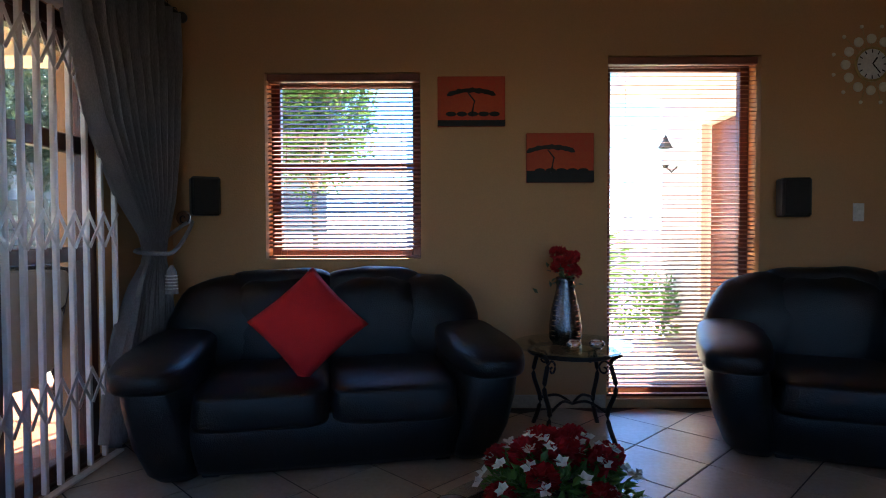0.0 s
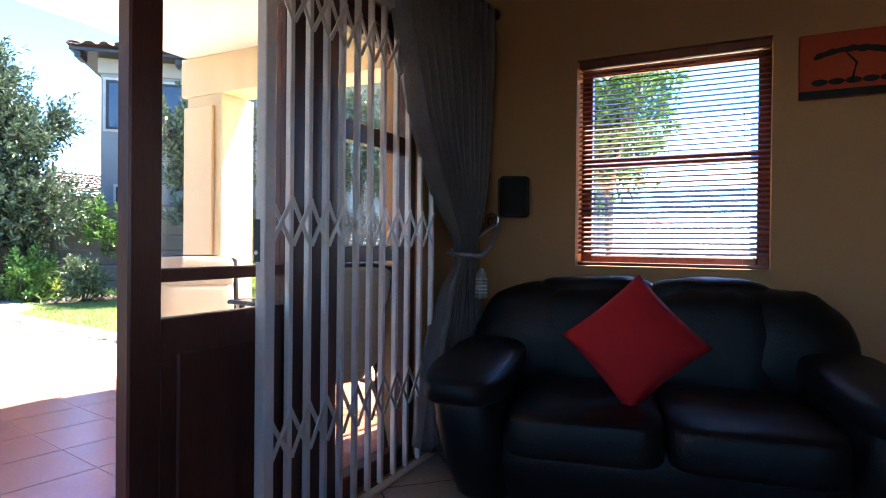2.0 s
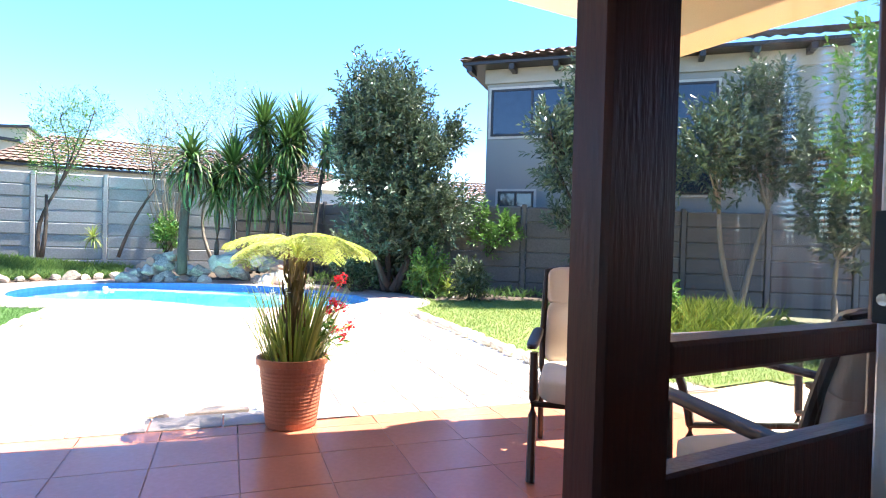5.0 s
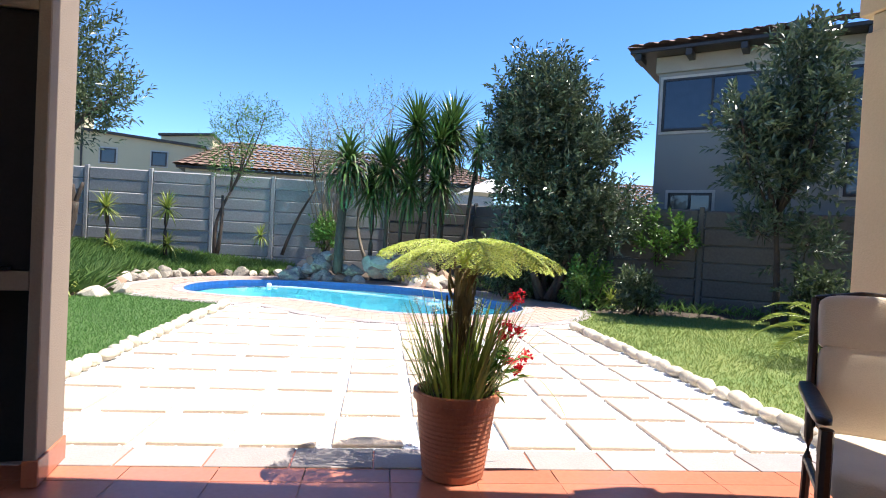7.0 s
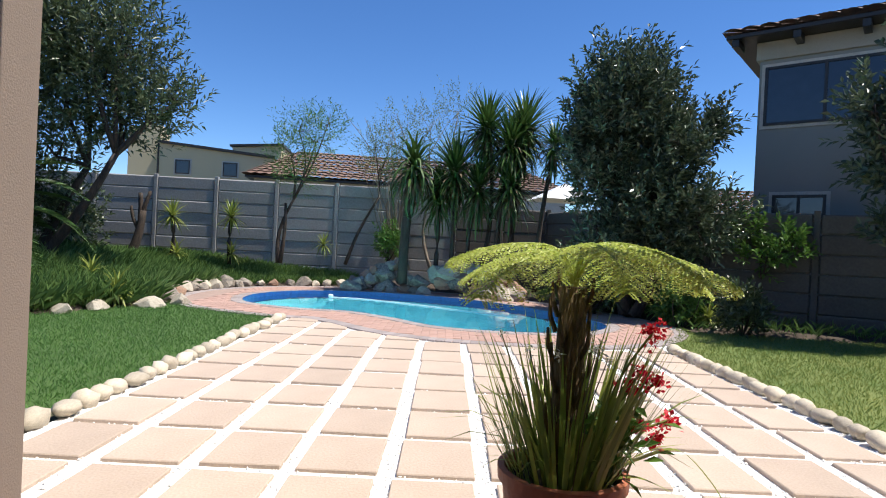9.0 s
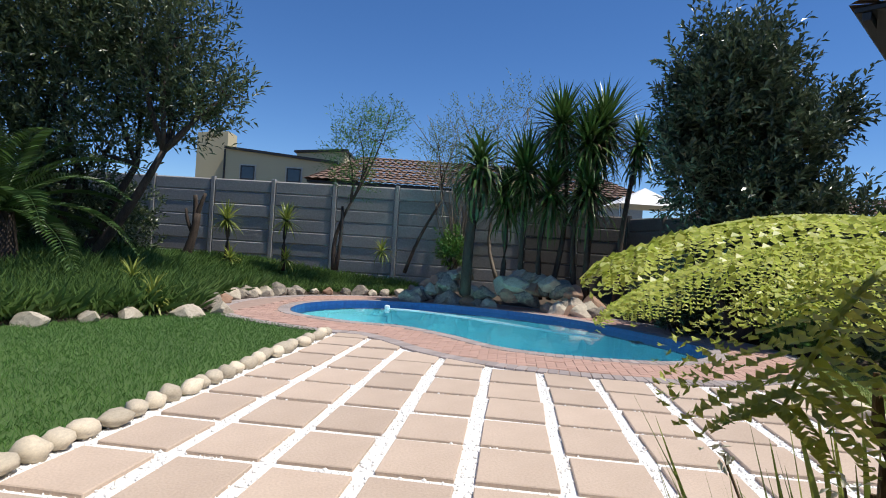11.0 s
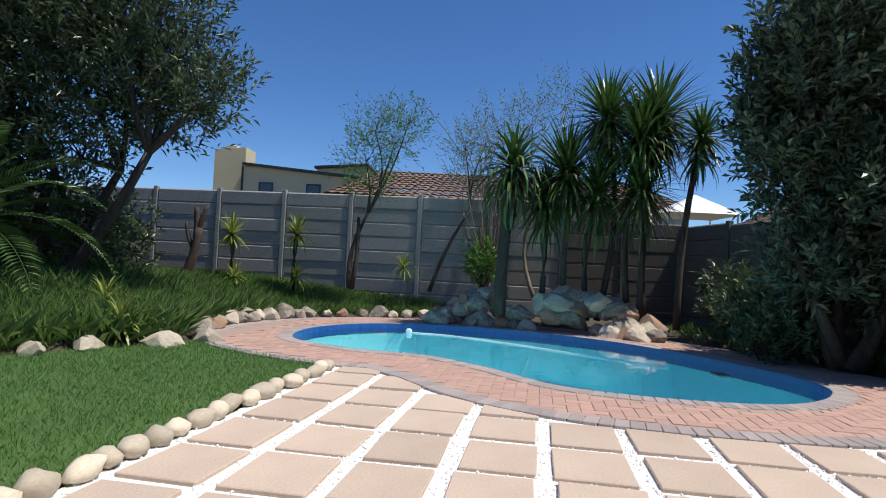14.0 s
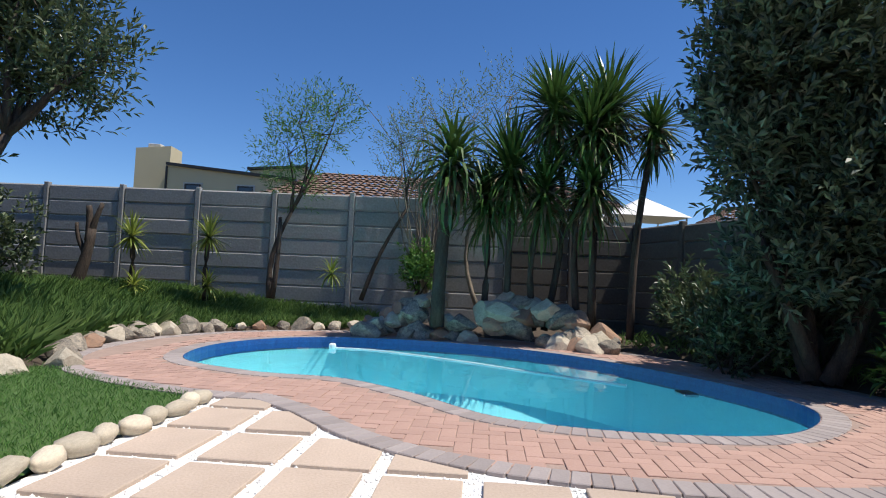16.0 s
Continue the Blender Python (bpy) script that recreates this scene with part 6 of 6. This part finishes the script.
def scatter_cushion():
    bm = bmesh.new()
    n = 16
    grid = [[None] * (n + 1) for _ in range(n + 1)]
    for side in (1, -1):
        g = [[None] * (n + 1) for _ in range(n + 1)]
        for i in range(n + 1):
            for j in range(n + 1):
                a, b = i / n * 2 - 1, j / n * 2 - 1
                th = 0.07 * ((1 - a * a) * (1 - b * b)) ** 0.45 + 0.002 * noise.noise(Vector((a * 3, b * 3, side)))
                pin = 1 - 0.06 * (a * a + b * b - 2 * a * a * b * b)
                g[i][j] = bm.verts.new((a * 0.212 * pin, side * th * 1.15, b * 0.212 * pin))
        for i in range(n):
            for j in range(n):
                q = [g[i][j], g[i + 1][j], g[i + 1][j + 1], g[i][j + 1]]
                bm.faces.new(q if side > 0 else q[::-1])
    bmesh.ops.remove_doubles(bm, verts=bm.verts[:], dist=0.003)
    bmesh.ops.recalc_face_normals(bm, faces=bm.faces[:])
    c = solo("cushion", bm, "red", "red woven scatter cushion standing on its corner on the sofa", "cushion", smooth=True)
    c.matrix_basis = pose(-0.9, 2.55, 0.69, -24, 0, 6) @ pose(0, 0, 0, 0, 47, 0)


def side_table():
    X, Y = 0.5, 2.93
    t = thing("side_table", X, Y, 0, label="round glass side table on dark scrolled iron legs", category="side table")
    part("top", lathe([(0.33, 0.5), (0.335, 0.505), (0.33, 0.512)], 40), "tableglass", t)
    part("apron_ring", tube([(0.24 * math.cos(a), 0.24 * math.sin(a), 0.47) for a in np.linspace(0, 2 * math.pi, 28, endpoint=False)], 0.012, 8, closed=True), "iron", t)
    for k in range(4):
        a = radians(45 + 90 * k)
        c, s = math.cos(a), math.sin(a)
        leg = part("leg", tube(smooth_line([(0.3 * c, 0.3 * s, 0.49), (0.24 * c, 0.24 * s, 0.44), (0.27 * c, 0.27 * s, 0.3), (0.22 * c, 0.22 * s, 0.15), (0.27 * c, 0.27 * s, 0.0)], 5), 0.013, 8), "iron", t)
        part("scroll", tube([((0.2 + 0.045 * (1 - f) * math.cos(f * 9)) * c, (0.2 + 0.045 * (1 - f) * math.cos(f * 9)) * s, 0.4 + 0.05 * (1 - f) * math.sin(f * 9)) for f in np.linspace(0, 0.9, 22)], 0.006, 6), "iron", leg)
        part("stretcher", tube(smooth_line([(0.225 * c, 0.225 * s, 0.16), (0.1 * c, 0.1 * s, 0.2), (0, 0, 0.17)], 5), 0.008, 6), "iron", t)
    v = thing("vase", X - 0.04, Y, 0.512, label="tall dark mosaic vase on the glass table", category="vase")
    part("body", lathe([(0.07, 0.0), (0.09, 0.03), (0.092, 0.1), (0.078, 0.2), (0.053, 0.3), (0.047, 0.35), (0.055, 0.375), (0.05, 0.375), (0.04, 0.34)], 28), "vase", v, smooth=True)
    for k in range(11):
        z = 0.05 + k * 0.028
        r = float(np.interp(z, [0.03, 0.1, 0.2, 0.3, 0.35], [0.092, 0.094, 0.077, 0.052, 0.047]))
        for a0 in (3.6, 5.2):
            part("mirror_chip", tube([(r * math.cos(a0 + q), r * math.sin(a0 + q), z) for q in (0, 0.15, 0.3)], 0.004, 5), "mirror", v)
    f = thing("rose_bunch", X - 0.04, Y, 0.865, label="dark red artificial roses in the vase", category="flowers")
    f.scale = (0.85, 0.85, 0.85)
    for k in range(11):
        a, r, h = k * 2.4, 0.03 + 0.1 * (k % 4) / 3, 0.06 + 0.03 * (k % 5)
        p = (r * math.cos(a), r * math.sin(a), h)
        st = part("stem", tube([(0, 0, -0.05), (p[0] * 0.5, p[1] * 0.5, h * 0.5), p], 0.003, 5), "leafdark", f)
        n = 60
        d = RNG.normal(0, 1, (n, 3)); d /= np.linalg.norm(d, axis=1, keepdims=True)
        part("rose", leaf_mesh("rose", np.array(p) + d * 0.02, d + np.array([0, 0, 0.8]), 0.035, 0.035, "rose", 0, 0.2), None, st)
    n = 40
    q = RNG.normal(0, 0.06, (n, 3)) + np.array([0, 0, 0.04])
    part("foliage", leaf_mesh("foliage", q, RNG.normal(0, 1, (n, 3)), 0.05, 0.028, "leafdark"), None, f)
    tray = thing("glass_tray", X + 0.03, Y - 0.2, 0.512, label="flat clear glass tray on the side table", category="tray")
    part("plate", box(-0.12, -0.05, 0, 0.12, 0.05, 0.008, 0.003), "tableglass", tray)
    for x in (-0.065, 0.055):
        c = thing("candle_holder", X + 0.03 + x, Y - 0.2, 0.52, label="small clear glass candle holder on the tray", category="candle holder", group="glass candle holders")
        part("bowl", lathe([(0.02, 0), (0.038, 0.015), (0.042, 0.03), (0.03, 0.045), (0.026, 0.044), (0.03, 0.02)], 14), "mirror", c, smooth=True)


def coffee_table():
    t = thing("coffee_table", 0.12, 1.42, 0, label="low dark oval coffee table with a glass top", category="coffee table")
    part("top", lathe([(0.4, 0.225), (0.41, 0.232), (0.4, 0.24)], 40), "tableglass", t)
    part("frame_ring", tube([(0.34 * math.cos(a), 0.34 * math.sin(a), 0.21) for a in np.linspace(0, 2 * math.pi, 28, endpoint=False)], 0.014, 8, closed=True), "iron", t)
    for k in range(4):
        a = radians(45 + 90 * k)
        part("leg", tube([(0.33 * math.cos(a), 0.33 * math.sin(a), 0.21), (0.36 * math.cos(a), 0.36 * math.sin(a), 0.0)], 0.014, 8), "iron", t)
    d = thing("ashtray", -0.2, 1.5, 0.24, label="dark round glass ashtray on the coffee table", category="ashtray")
    part("bowl", lathe([(0.05, 0), (0.06, 0.03), (0.052, 0.032), (0.045, 0.012)], 24), "mirror", d, smooth=True)
    f = thing("flower_arrangement", 0.14, 1.47, 0.24, label="domed arrangement of red roses and white blossoms", category="flowers")
    f.scale = (1.1, 1.1, 0.93)
    part("bowl", lathe([(0.1, 0), (0.16, 0.05), (0.14, 0.06), (0.02, 0.05)], 24), "black", f)
    n = 900
    d = RNG.normal(0, 1, (n, 3)); d[:, 2] = np.abs(d[:, 2]); d /= np.linalg.norm(d, axis=1, keepdims=True)
    part("greenery", leaf_mesh("greenery", d * np.array([0.2, 0.2, 0.17]) * RNG.uniform(0.6, 1, (n, 1)) + np.array([0, 0, 0.06]), d + RNG.normal(0, 0.6, (n, 3)), 0.055, 0.022, "leaffresh"), None, f)
    for k in range(13):
        a, e = k * 2.39996, 1.45 - 1.25 * k / 13
        p = np.array([0.21 * math.cos(e) * math.cos(a), 0.21 * math.cos(e) * math.sin(a), 0.06 + 0.19 * math.sin(e)])
        m = 80
        q = RNG.normal(0, 1, (m, 3)); q /= np.linalg.norm(q, axis=1, keepdims=True)
        part("rose", leaf_mesh("rose", p + q * 0.022, q + p / np.linalg.norm(p) * 0.8, 0.035, 0.04, "rose", 0, 0.25), None, f)
    for k in range(42):
        a, e = k * 2.39996 + 0.9, 1.4 - 1.3 * k / 42
        p = np.array([0.24 * math.cos(e) * math.cos(a), 0.24 * math.cos(e) * math.sin(a), 0.06 + 0.21 * math.sin(e)])
        nrm = p / np.linalg.norm(p)
        q = np.array([nrm * 0.5 + np.cross(nrm, [math.cos(b), math.sin(b), 0.3]) for b in np.linspace(0, 6.28, 6)])
        part("blossom", leaf_mesh("blossom", np.tile(p, (6, 1)), q, 0.028, 0.022, "whitebloom", 0, 0.1), None, f)


def canvas_picture(x0, x1, z0, z1, flip, label):
    w, h = x1 - x0, z1 - z0
    p = thing("canvas_picture", (x0 + x1) / 2, NY, (z0 + z1) / 2, label=label, category="picture", group="canvas pictures")
    part("canvas", box(-w / 2, -0.03, -h / 2, w / 2, -0.001, h / 2, 0.004), "paintred", p)
    part("sky_glow", box(-w / 2 + 0.02, -0.032, -h * 0.3, w / 2 - 0.02, -0.0305, h * 0.12), "paintorange", p)
    part("land", box(-w / 2, -0.034, -h / 2, w / 2, -0.0325, -h * (0.26 if flip else 0.38)), "paintblack", p)
    tx = -0.06 if flip else 0.0
    tree_part = part("tree_silhouette", tube([(tx, -0.034, -h * 0.3), (tx + 0.02, -0.034, 0), (tx - 0.02, -0.034, h * 0.16)], [0.01, 0.006, 0.004], 5), "paintblack", p)
    bm = bmesh.new()
    n = 24
    low = [bm.verts.new((tx + w * 0.36 * q, -0.0345, h * (0.12 + 0.05 * math.cos(q * 2) + 0.03 * noise.noise(Vector((q * 5, w, 0)))))) for q in np.linspace(-1, 1, n)]
    top = [bm.verts.new((tx + w * 0.36 * q, -0.0345, h * (0.13 + 0.13 * (1 - q * q) ** 0.5 + 0.03 * noise.noise(Vector((q * 6, w, 3)))))) for q in np.linspace(-1, 1, n)]
    for k in range(n - 1):
        bm.faces.new((low[k], low[k + 1], top[k + 1], top[k]))
    part("canopy", bm, "paintblack", tree_part)
    for k in range(5):
        part("bush_silhouette", puff(w * (-0.3 + 0.16 * k), -0.034, -h * 0.26, w * 0.16, 0.003, h * 0.1, 1, seg=8), "paintblack", p)


def wall_speaker(x, z, turn):
    s = thing("wall_speaker", x, NY, z, label="small black satellite speaker on a wall bracket", category="speaker", group="wall speakers")
    part("bracket", tube([(0, 0, 0), (0, -0.06, 0)], 0.012, 8), "black", s)
    part("cabinet", box(-0.085, -0.06, -0.12, 0.085, 0.06, 0.12, 0.012, m=pose(0, -0.11, 0, 0, 0, turn)), "black", s)
    part("grille", box(-0.072, -0.066, -0.105, 0.072, -0.06, 0.105, 0.004, m=pose(0, -0.11, 0, 0, 0, turn)), "mattblack", s)


def sunburst_clock(x, z):
    c = thing("wall_clock", x, NY - 0.001, z, label="round sunburst wall clock ringed with mirror discs", category="clock")
    c.scale = (1.15, 1.15, 1.15)
    part("face", tilt(lathe([(0.085, 0), (0.09, 0.012), (0.01, 0.013)], 32)), "plastic", c)
    part("rim", tilt(tube([(0.09 * math.cos(a), 0.09 * math.sin(a), 0.012) for a in np.linspace(0, 6.2832, 32, endpoint=False)], 0.007, 6, closed=True)), "brass", c)
    for k in range(12):
        a = k * math.pi / 6
        part("hour_mark", tilt(box(-0.003, 0.062, 0.0132, 0.003, 0.08, 0.0142, m=pose(0, 0, 0, 0, 0, -30 * k))), "paintblack", c)
    part("hour_hand", tilt(box(-0.004, 0, 0.015, 0.004, 0.045, 0.017, m=pose(0, 0, 0, 0, 0, -35))), "paintblack", c)
    part("minute_hand", tilt(box(-0.003, 0, 0.018, 0.003, 0.065, 0.02, m=pose(0, 0, 0, 0, 0, -140))), "paintblack", c)
    for k in range(24):
        a, far = k * math.pi / 12, (0.142, 0.215)[k % 2]
        ray = part("ray", tilt(tube([(0.09 * math.cos(a), 0.09 * math.sin(a), 0.006), (far * math.cos(a), far * math.sin(a), 0.006)], 0.002, 5)), "brass", c)
        part("mirror_disc", tilt(lathe([(0.028 if k % 2 == 0 else 0.011, 0.004), (0.025 if k % 2 == 0 else 0.009, 0.009)], 14, at=(far * math.cos(a), far * math.sin(a), 0))), "pearl", ray)


def tilt(bm):
    bmesh.ops.transform(bm, matrix=pose(0, 0, 0, 90), verts=bm.verts)
    return bm


def light_switch(x, z):
    s = thing("light_switch", x, NY, z, label="white plastic light switch plate on the wall", category="light switch")
    part("plate", box(-0.036, -0.009, -0.058, 0.036, -0.001, 0.058, 0.003), "plastic", s)
    part("rocker", box(-0.008, -0.014, -0.014, 0.008, -0.009, 0.014, 0.002), "white", s)


def curtain():
    c = thing("curtain", WX + 0.11, 0, 0, label="dark grey pleated curtain tied back beside the patio doors", category="curtain")
    prof = ((2.46, 2.15, 3.28), (2.1, 2.2, 3.28), (1.7, 2.35, 3.22), (1.35, 2.6, 3.12), (1.12, 2.82, 3.05), (1.0, 2.86, 3.03), (0.85, 2.72, 3.08), (0.6, 2.58, 3.12), (0.3, 2.48, 3.13), (0.1, 2.45, 3.13))
    zs = [p[0] for p in prof][::-1]
    lo, hi = [p[1] for p in prof][::-1], [p[2] for p in prof][::-1]
    bm = bmesh.new()
    rows, n = 46, 120
    g = []
    for r in range(rows + 1):
        z = 0.1 + (2.46 - 0.1) * r / rows
        a, b = float(np.interp(z, zs, lo)), float(np.interp(z, zs, hi))
        amp = 0.05 * min(1, (b - a) / 0.5) + 0.012
        g.append([bm.verts.new((amp * math.sin(i / n * 2 * math.pi * 11 + 0.4 * math.sin(z * 3)) + 0.015 * noise.noise(Vector((i * 0.2, z * 2, 0))), a + (b - a) * i / n, z)) for i in range(n + 1)])
    for r in range(rows):
        for i in range(n):
            bm.faces.new((g[r][i], g[r][i + 1], g[r + 1][i + 1], g[r + 1][i]))
    bmesh.ops.solidify(bm, geom=bm.faces[:], thickness=0.003)
    part("cloth", bm, "curtain", c, smooth=True)
    tie = part("tie_back", tube(smooth_line([(0.09, 2.84, 1.03), (0.1, 2.95, 1.03), (0.09, 3.12, 1.1), (0.03, 3.37, 1.22), (-0.06, 3.1, 1.08), (-0.07, 2.88, 1.04)], 5, True), 0.012, 8, closed=True), "curtain", c)
    part("tassel", lathe([(0.008, 0.16), (0.025, 0.13), (0.03, 0.1), (0.035, 0.0)], 12, at=(0.11, 2.92, 0.8)), "curtain", tie)
    for k in range(5):
        part("tassel_band", tube([(0.11 + 0.032 * math.cos(a), 2.92 + 0.032 * math.sin(a), 0.83 + 0.018 * k) for a in np.linspace(0, 6.2832, 14, endpoint=False)], 0.003, 5, closed=True), "plastic", tie)
    h = thing("tieback_hook", -1.865, NY, 1.235, label="round silver spiral tie-back hook on the wall", category="hook")
    part("arm", tube([(0, 0, 0), (0, -0.07, 0)], 0.006, 8), "steel", h)
    part("disc", tilt(lathe([(0.045, 0), (0.048, 0.006), (0.04, 0.008)], 24, at=(0, 0, 0.07))), "steel", h)
    part("spiral", tilt(tube([((0.006 + 0.005 * a) * math.cos(a), (0.006 + 0.005 * a) * math.sin(a), 0.08) for a in np.linspace(0, 7, 40)], 0.003, 5)), "black", h)
    rod = thing("curtain_rod", WX + 0.1, 0, 2.5, label="dark metal curtain rod with a ball finial", category="curtain rod")
    part("rod", tube([(0, 0.0, 0), (0, 3.36, 0)], 0.014, 10), "iron", rod)
    part("finial", puff(0, 3.37, 0, 0.07, 0.07, 0.07, 1, seg=14), "iron", rod, smooth=True)
    for y in (0.15, 2.9):
        part("bracket", tube([(-0.1, y, 0), (0, y, 0)], 0.01, 8), "iron", rod)
    for k in range(10):
        y = 2.18 + 0.12 * k
        part("ring", tube([(0.022 * math.cos(a), y, 0.022 * math.sin(a)) for a in np.linspace(0, 6.2832, 14, endpoint=False)], 0.003, 5, closed=True), "iron", rod)


def courtyard_plants():
    for x, y, h in ((1.9, 7.6, 0.7), (2.3, 9.2, 1.0)):
        p = thing("garden_palm", x, y, -0.03, label="small bright green palm in the courtyard", category="palm")
        part("trunk", lathe([(0.08, 0), (0.09, 0.2), (0.06, h * 0.8)], 10), "bark", p)
        feather_fronds(p, 0, 0, h * 0.8, 14, 0.8, 1.0, "leaffresh", 20, 0.16)
    for x, y in ((1.5, 6.6), (2.0, 6.0), (1.2, 7.4)):
        s = thing("shrub", x, y, -0.03, label="small leafy courtyard shrub in sunlight", category="shrub")
        part("foliage", crown_mesh("foliage", [(0, 0, 0.2, 0.22), (0.1, 0.05, 0.42, 0.2)], 90, 7, 0.09, 0.04, "leaffresh", 0.15, 0.2), None, s)
    for x, y in ((-4.6, 8.8), (-2.2, 8.6), (-3.3, 8.0)):
        tree(x, y, -0.03, [((0, 0, 0), (0, 0, 1.8))], blob_column(7, 0, 0, 2.2, 4.0, 0.6, 0.4), 600, 8, 0.13, 0.05, "leaffresh", "palebark", "green leafy tree beyond the window", 0.3, 0.35, 0.07)


def pool_hose():
    h = thing("pool_hose", label="white floating pool cleaner hose on the water", category="pool hose")
    part("hose", tube(smooth_line([(-15.3, 0.55, -0.068), (-15.1, 1.2, -0.068), (-14.3, 2.2, -0.068), (-13.6, 2.9, -0.068), (-12.9, 3.7, -0.068)], 8), 0.011, 6), "hose", h)
    part("float", puff(-15.3, 0.5, -0.045, 0.14, 0.1, 0.08, 0.6, seg=12), "hose", h, "white float box")
    part("weir", box(-12.6, 4.05, -0.08, -12.4, 4.2, -0.045, 0.01), "steel", h)


pool_hose()
sofa(-0.83, 2.74, 11, "black leather two-seater sofa with puffy cushions below the window")
sofa(2.1, 2.62, -22, "black leather two-seater sofa beside the tall window")
scatter_cushion()
side_table()
coffee_table()
curtain()
canvas_picture(-0.26, 0.17, 1.815, 2.13, False, "red sunset canvas with an acacia silhouette")
canvas_picture(0.305, 0.735, 1.455, 1.77, True, "orange sunset canvas with an acacia and dark plain")
wall_speaker(1.96, 1.35, -8)
wall_speaker(-1.715, 1.37, 30)
sunburst_clock(2.505, 2.2)
light_switch(2.44, 1.26)
patio_table()
patio_chair(-3.75, 2.75, 48)
patio_chair(-2.57, 2.45, -108)
potted_fern()
rocks()
edging()
trees()
beds_planting()
courtyard_plants()
lawn("lawn_left", in_left_lawn, -13.2, -4.6, -9.5, 0.2, 160000, "green mown lawn beside the paving", "turf", "grass")
lawn("lawn_right", in_right_lawn, -12.2, -3.6, 3.6, 11.5, 110000, "sunlit lawn with dry patches by the side fence", "turfdry", "grassdry")
coping()
paving()
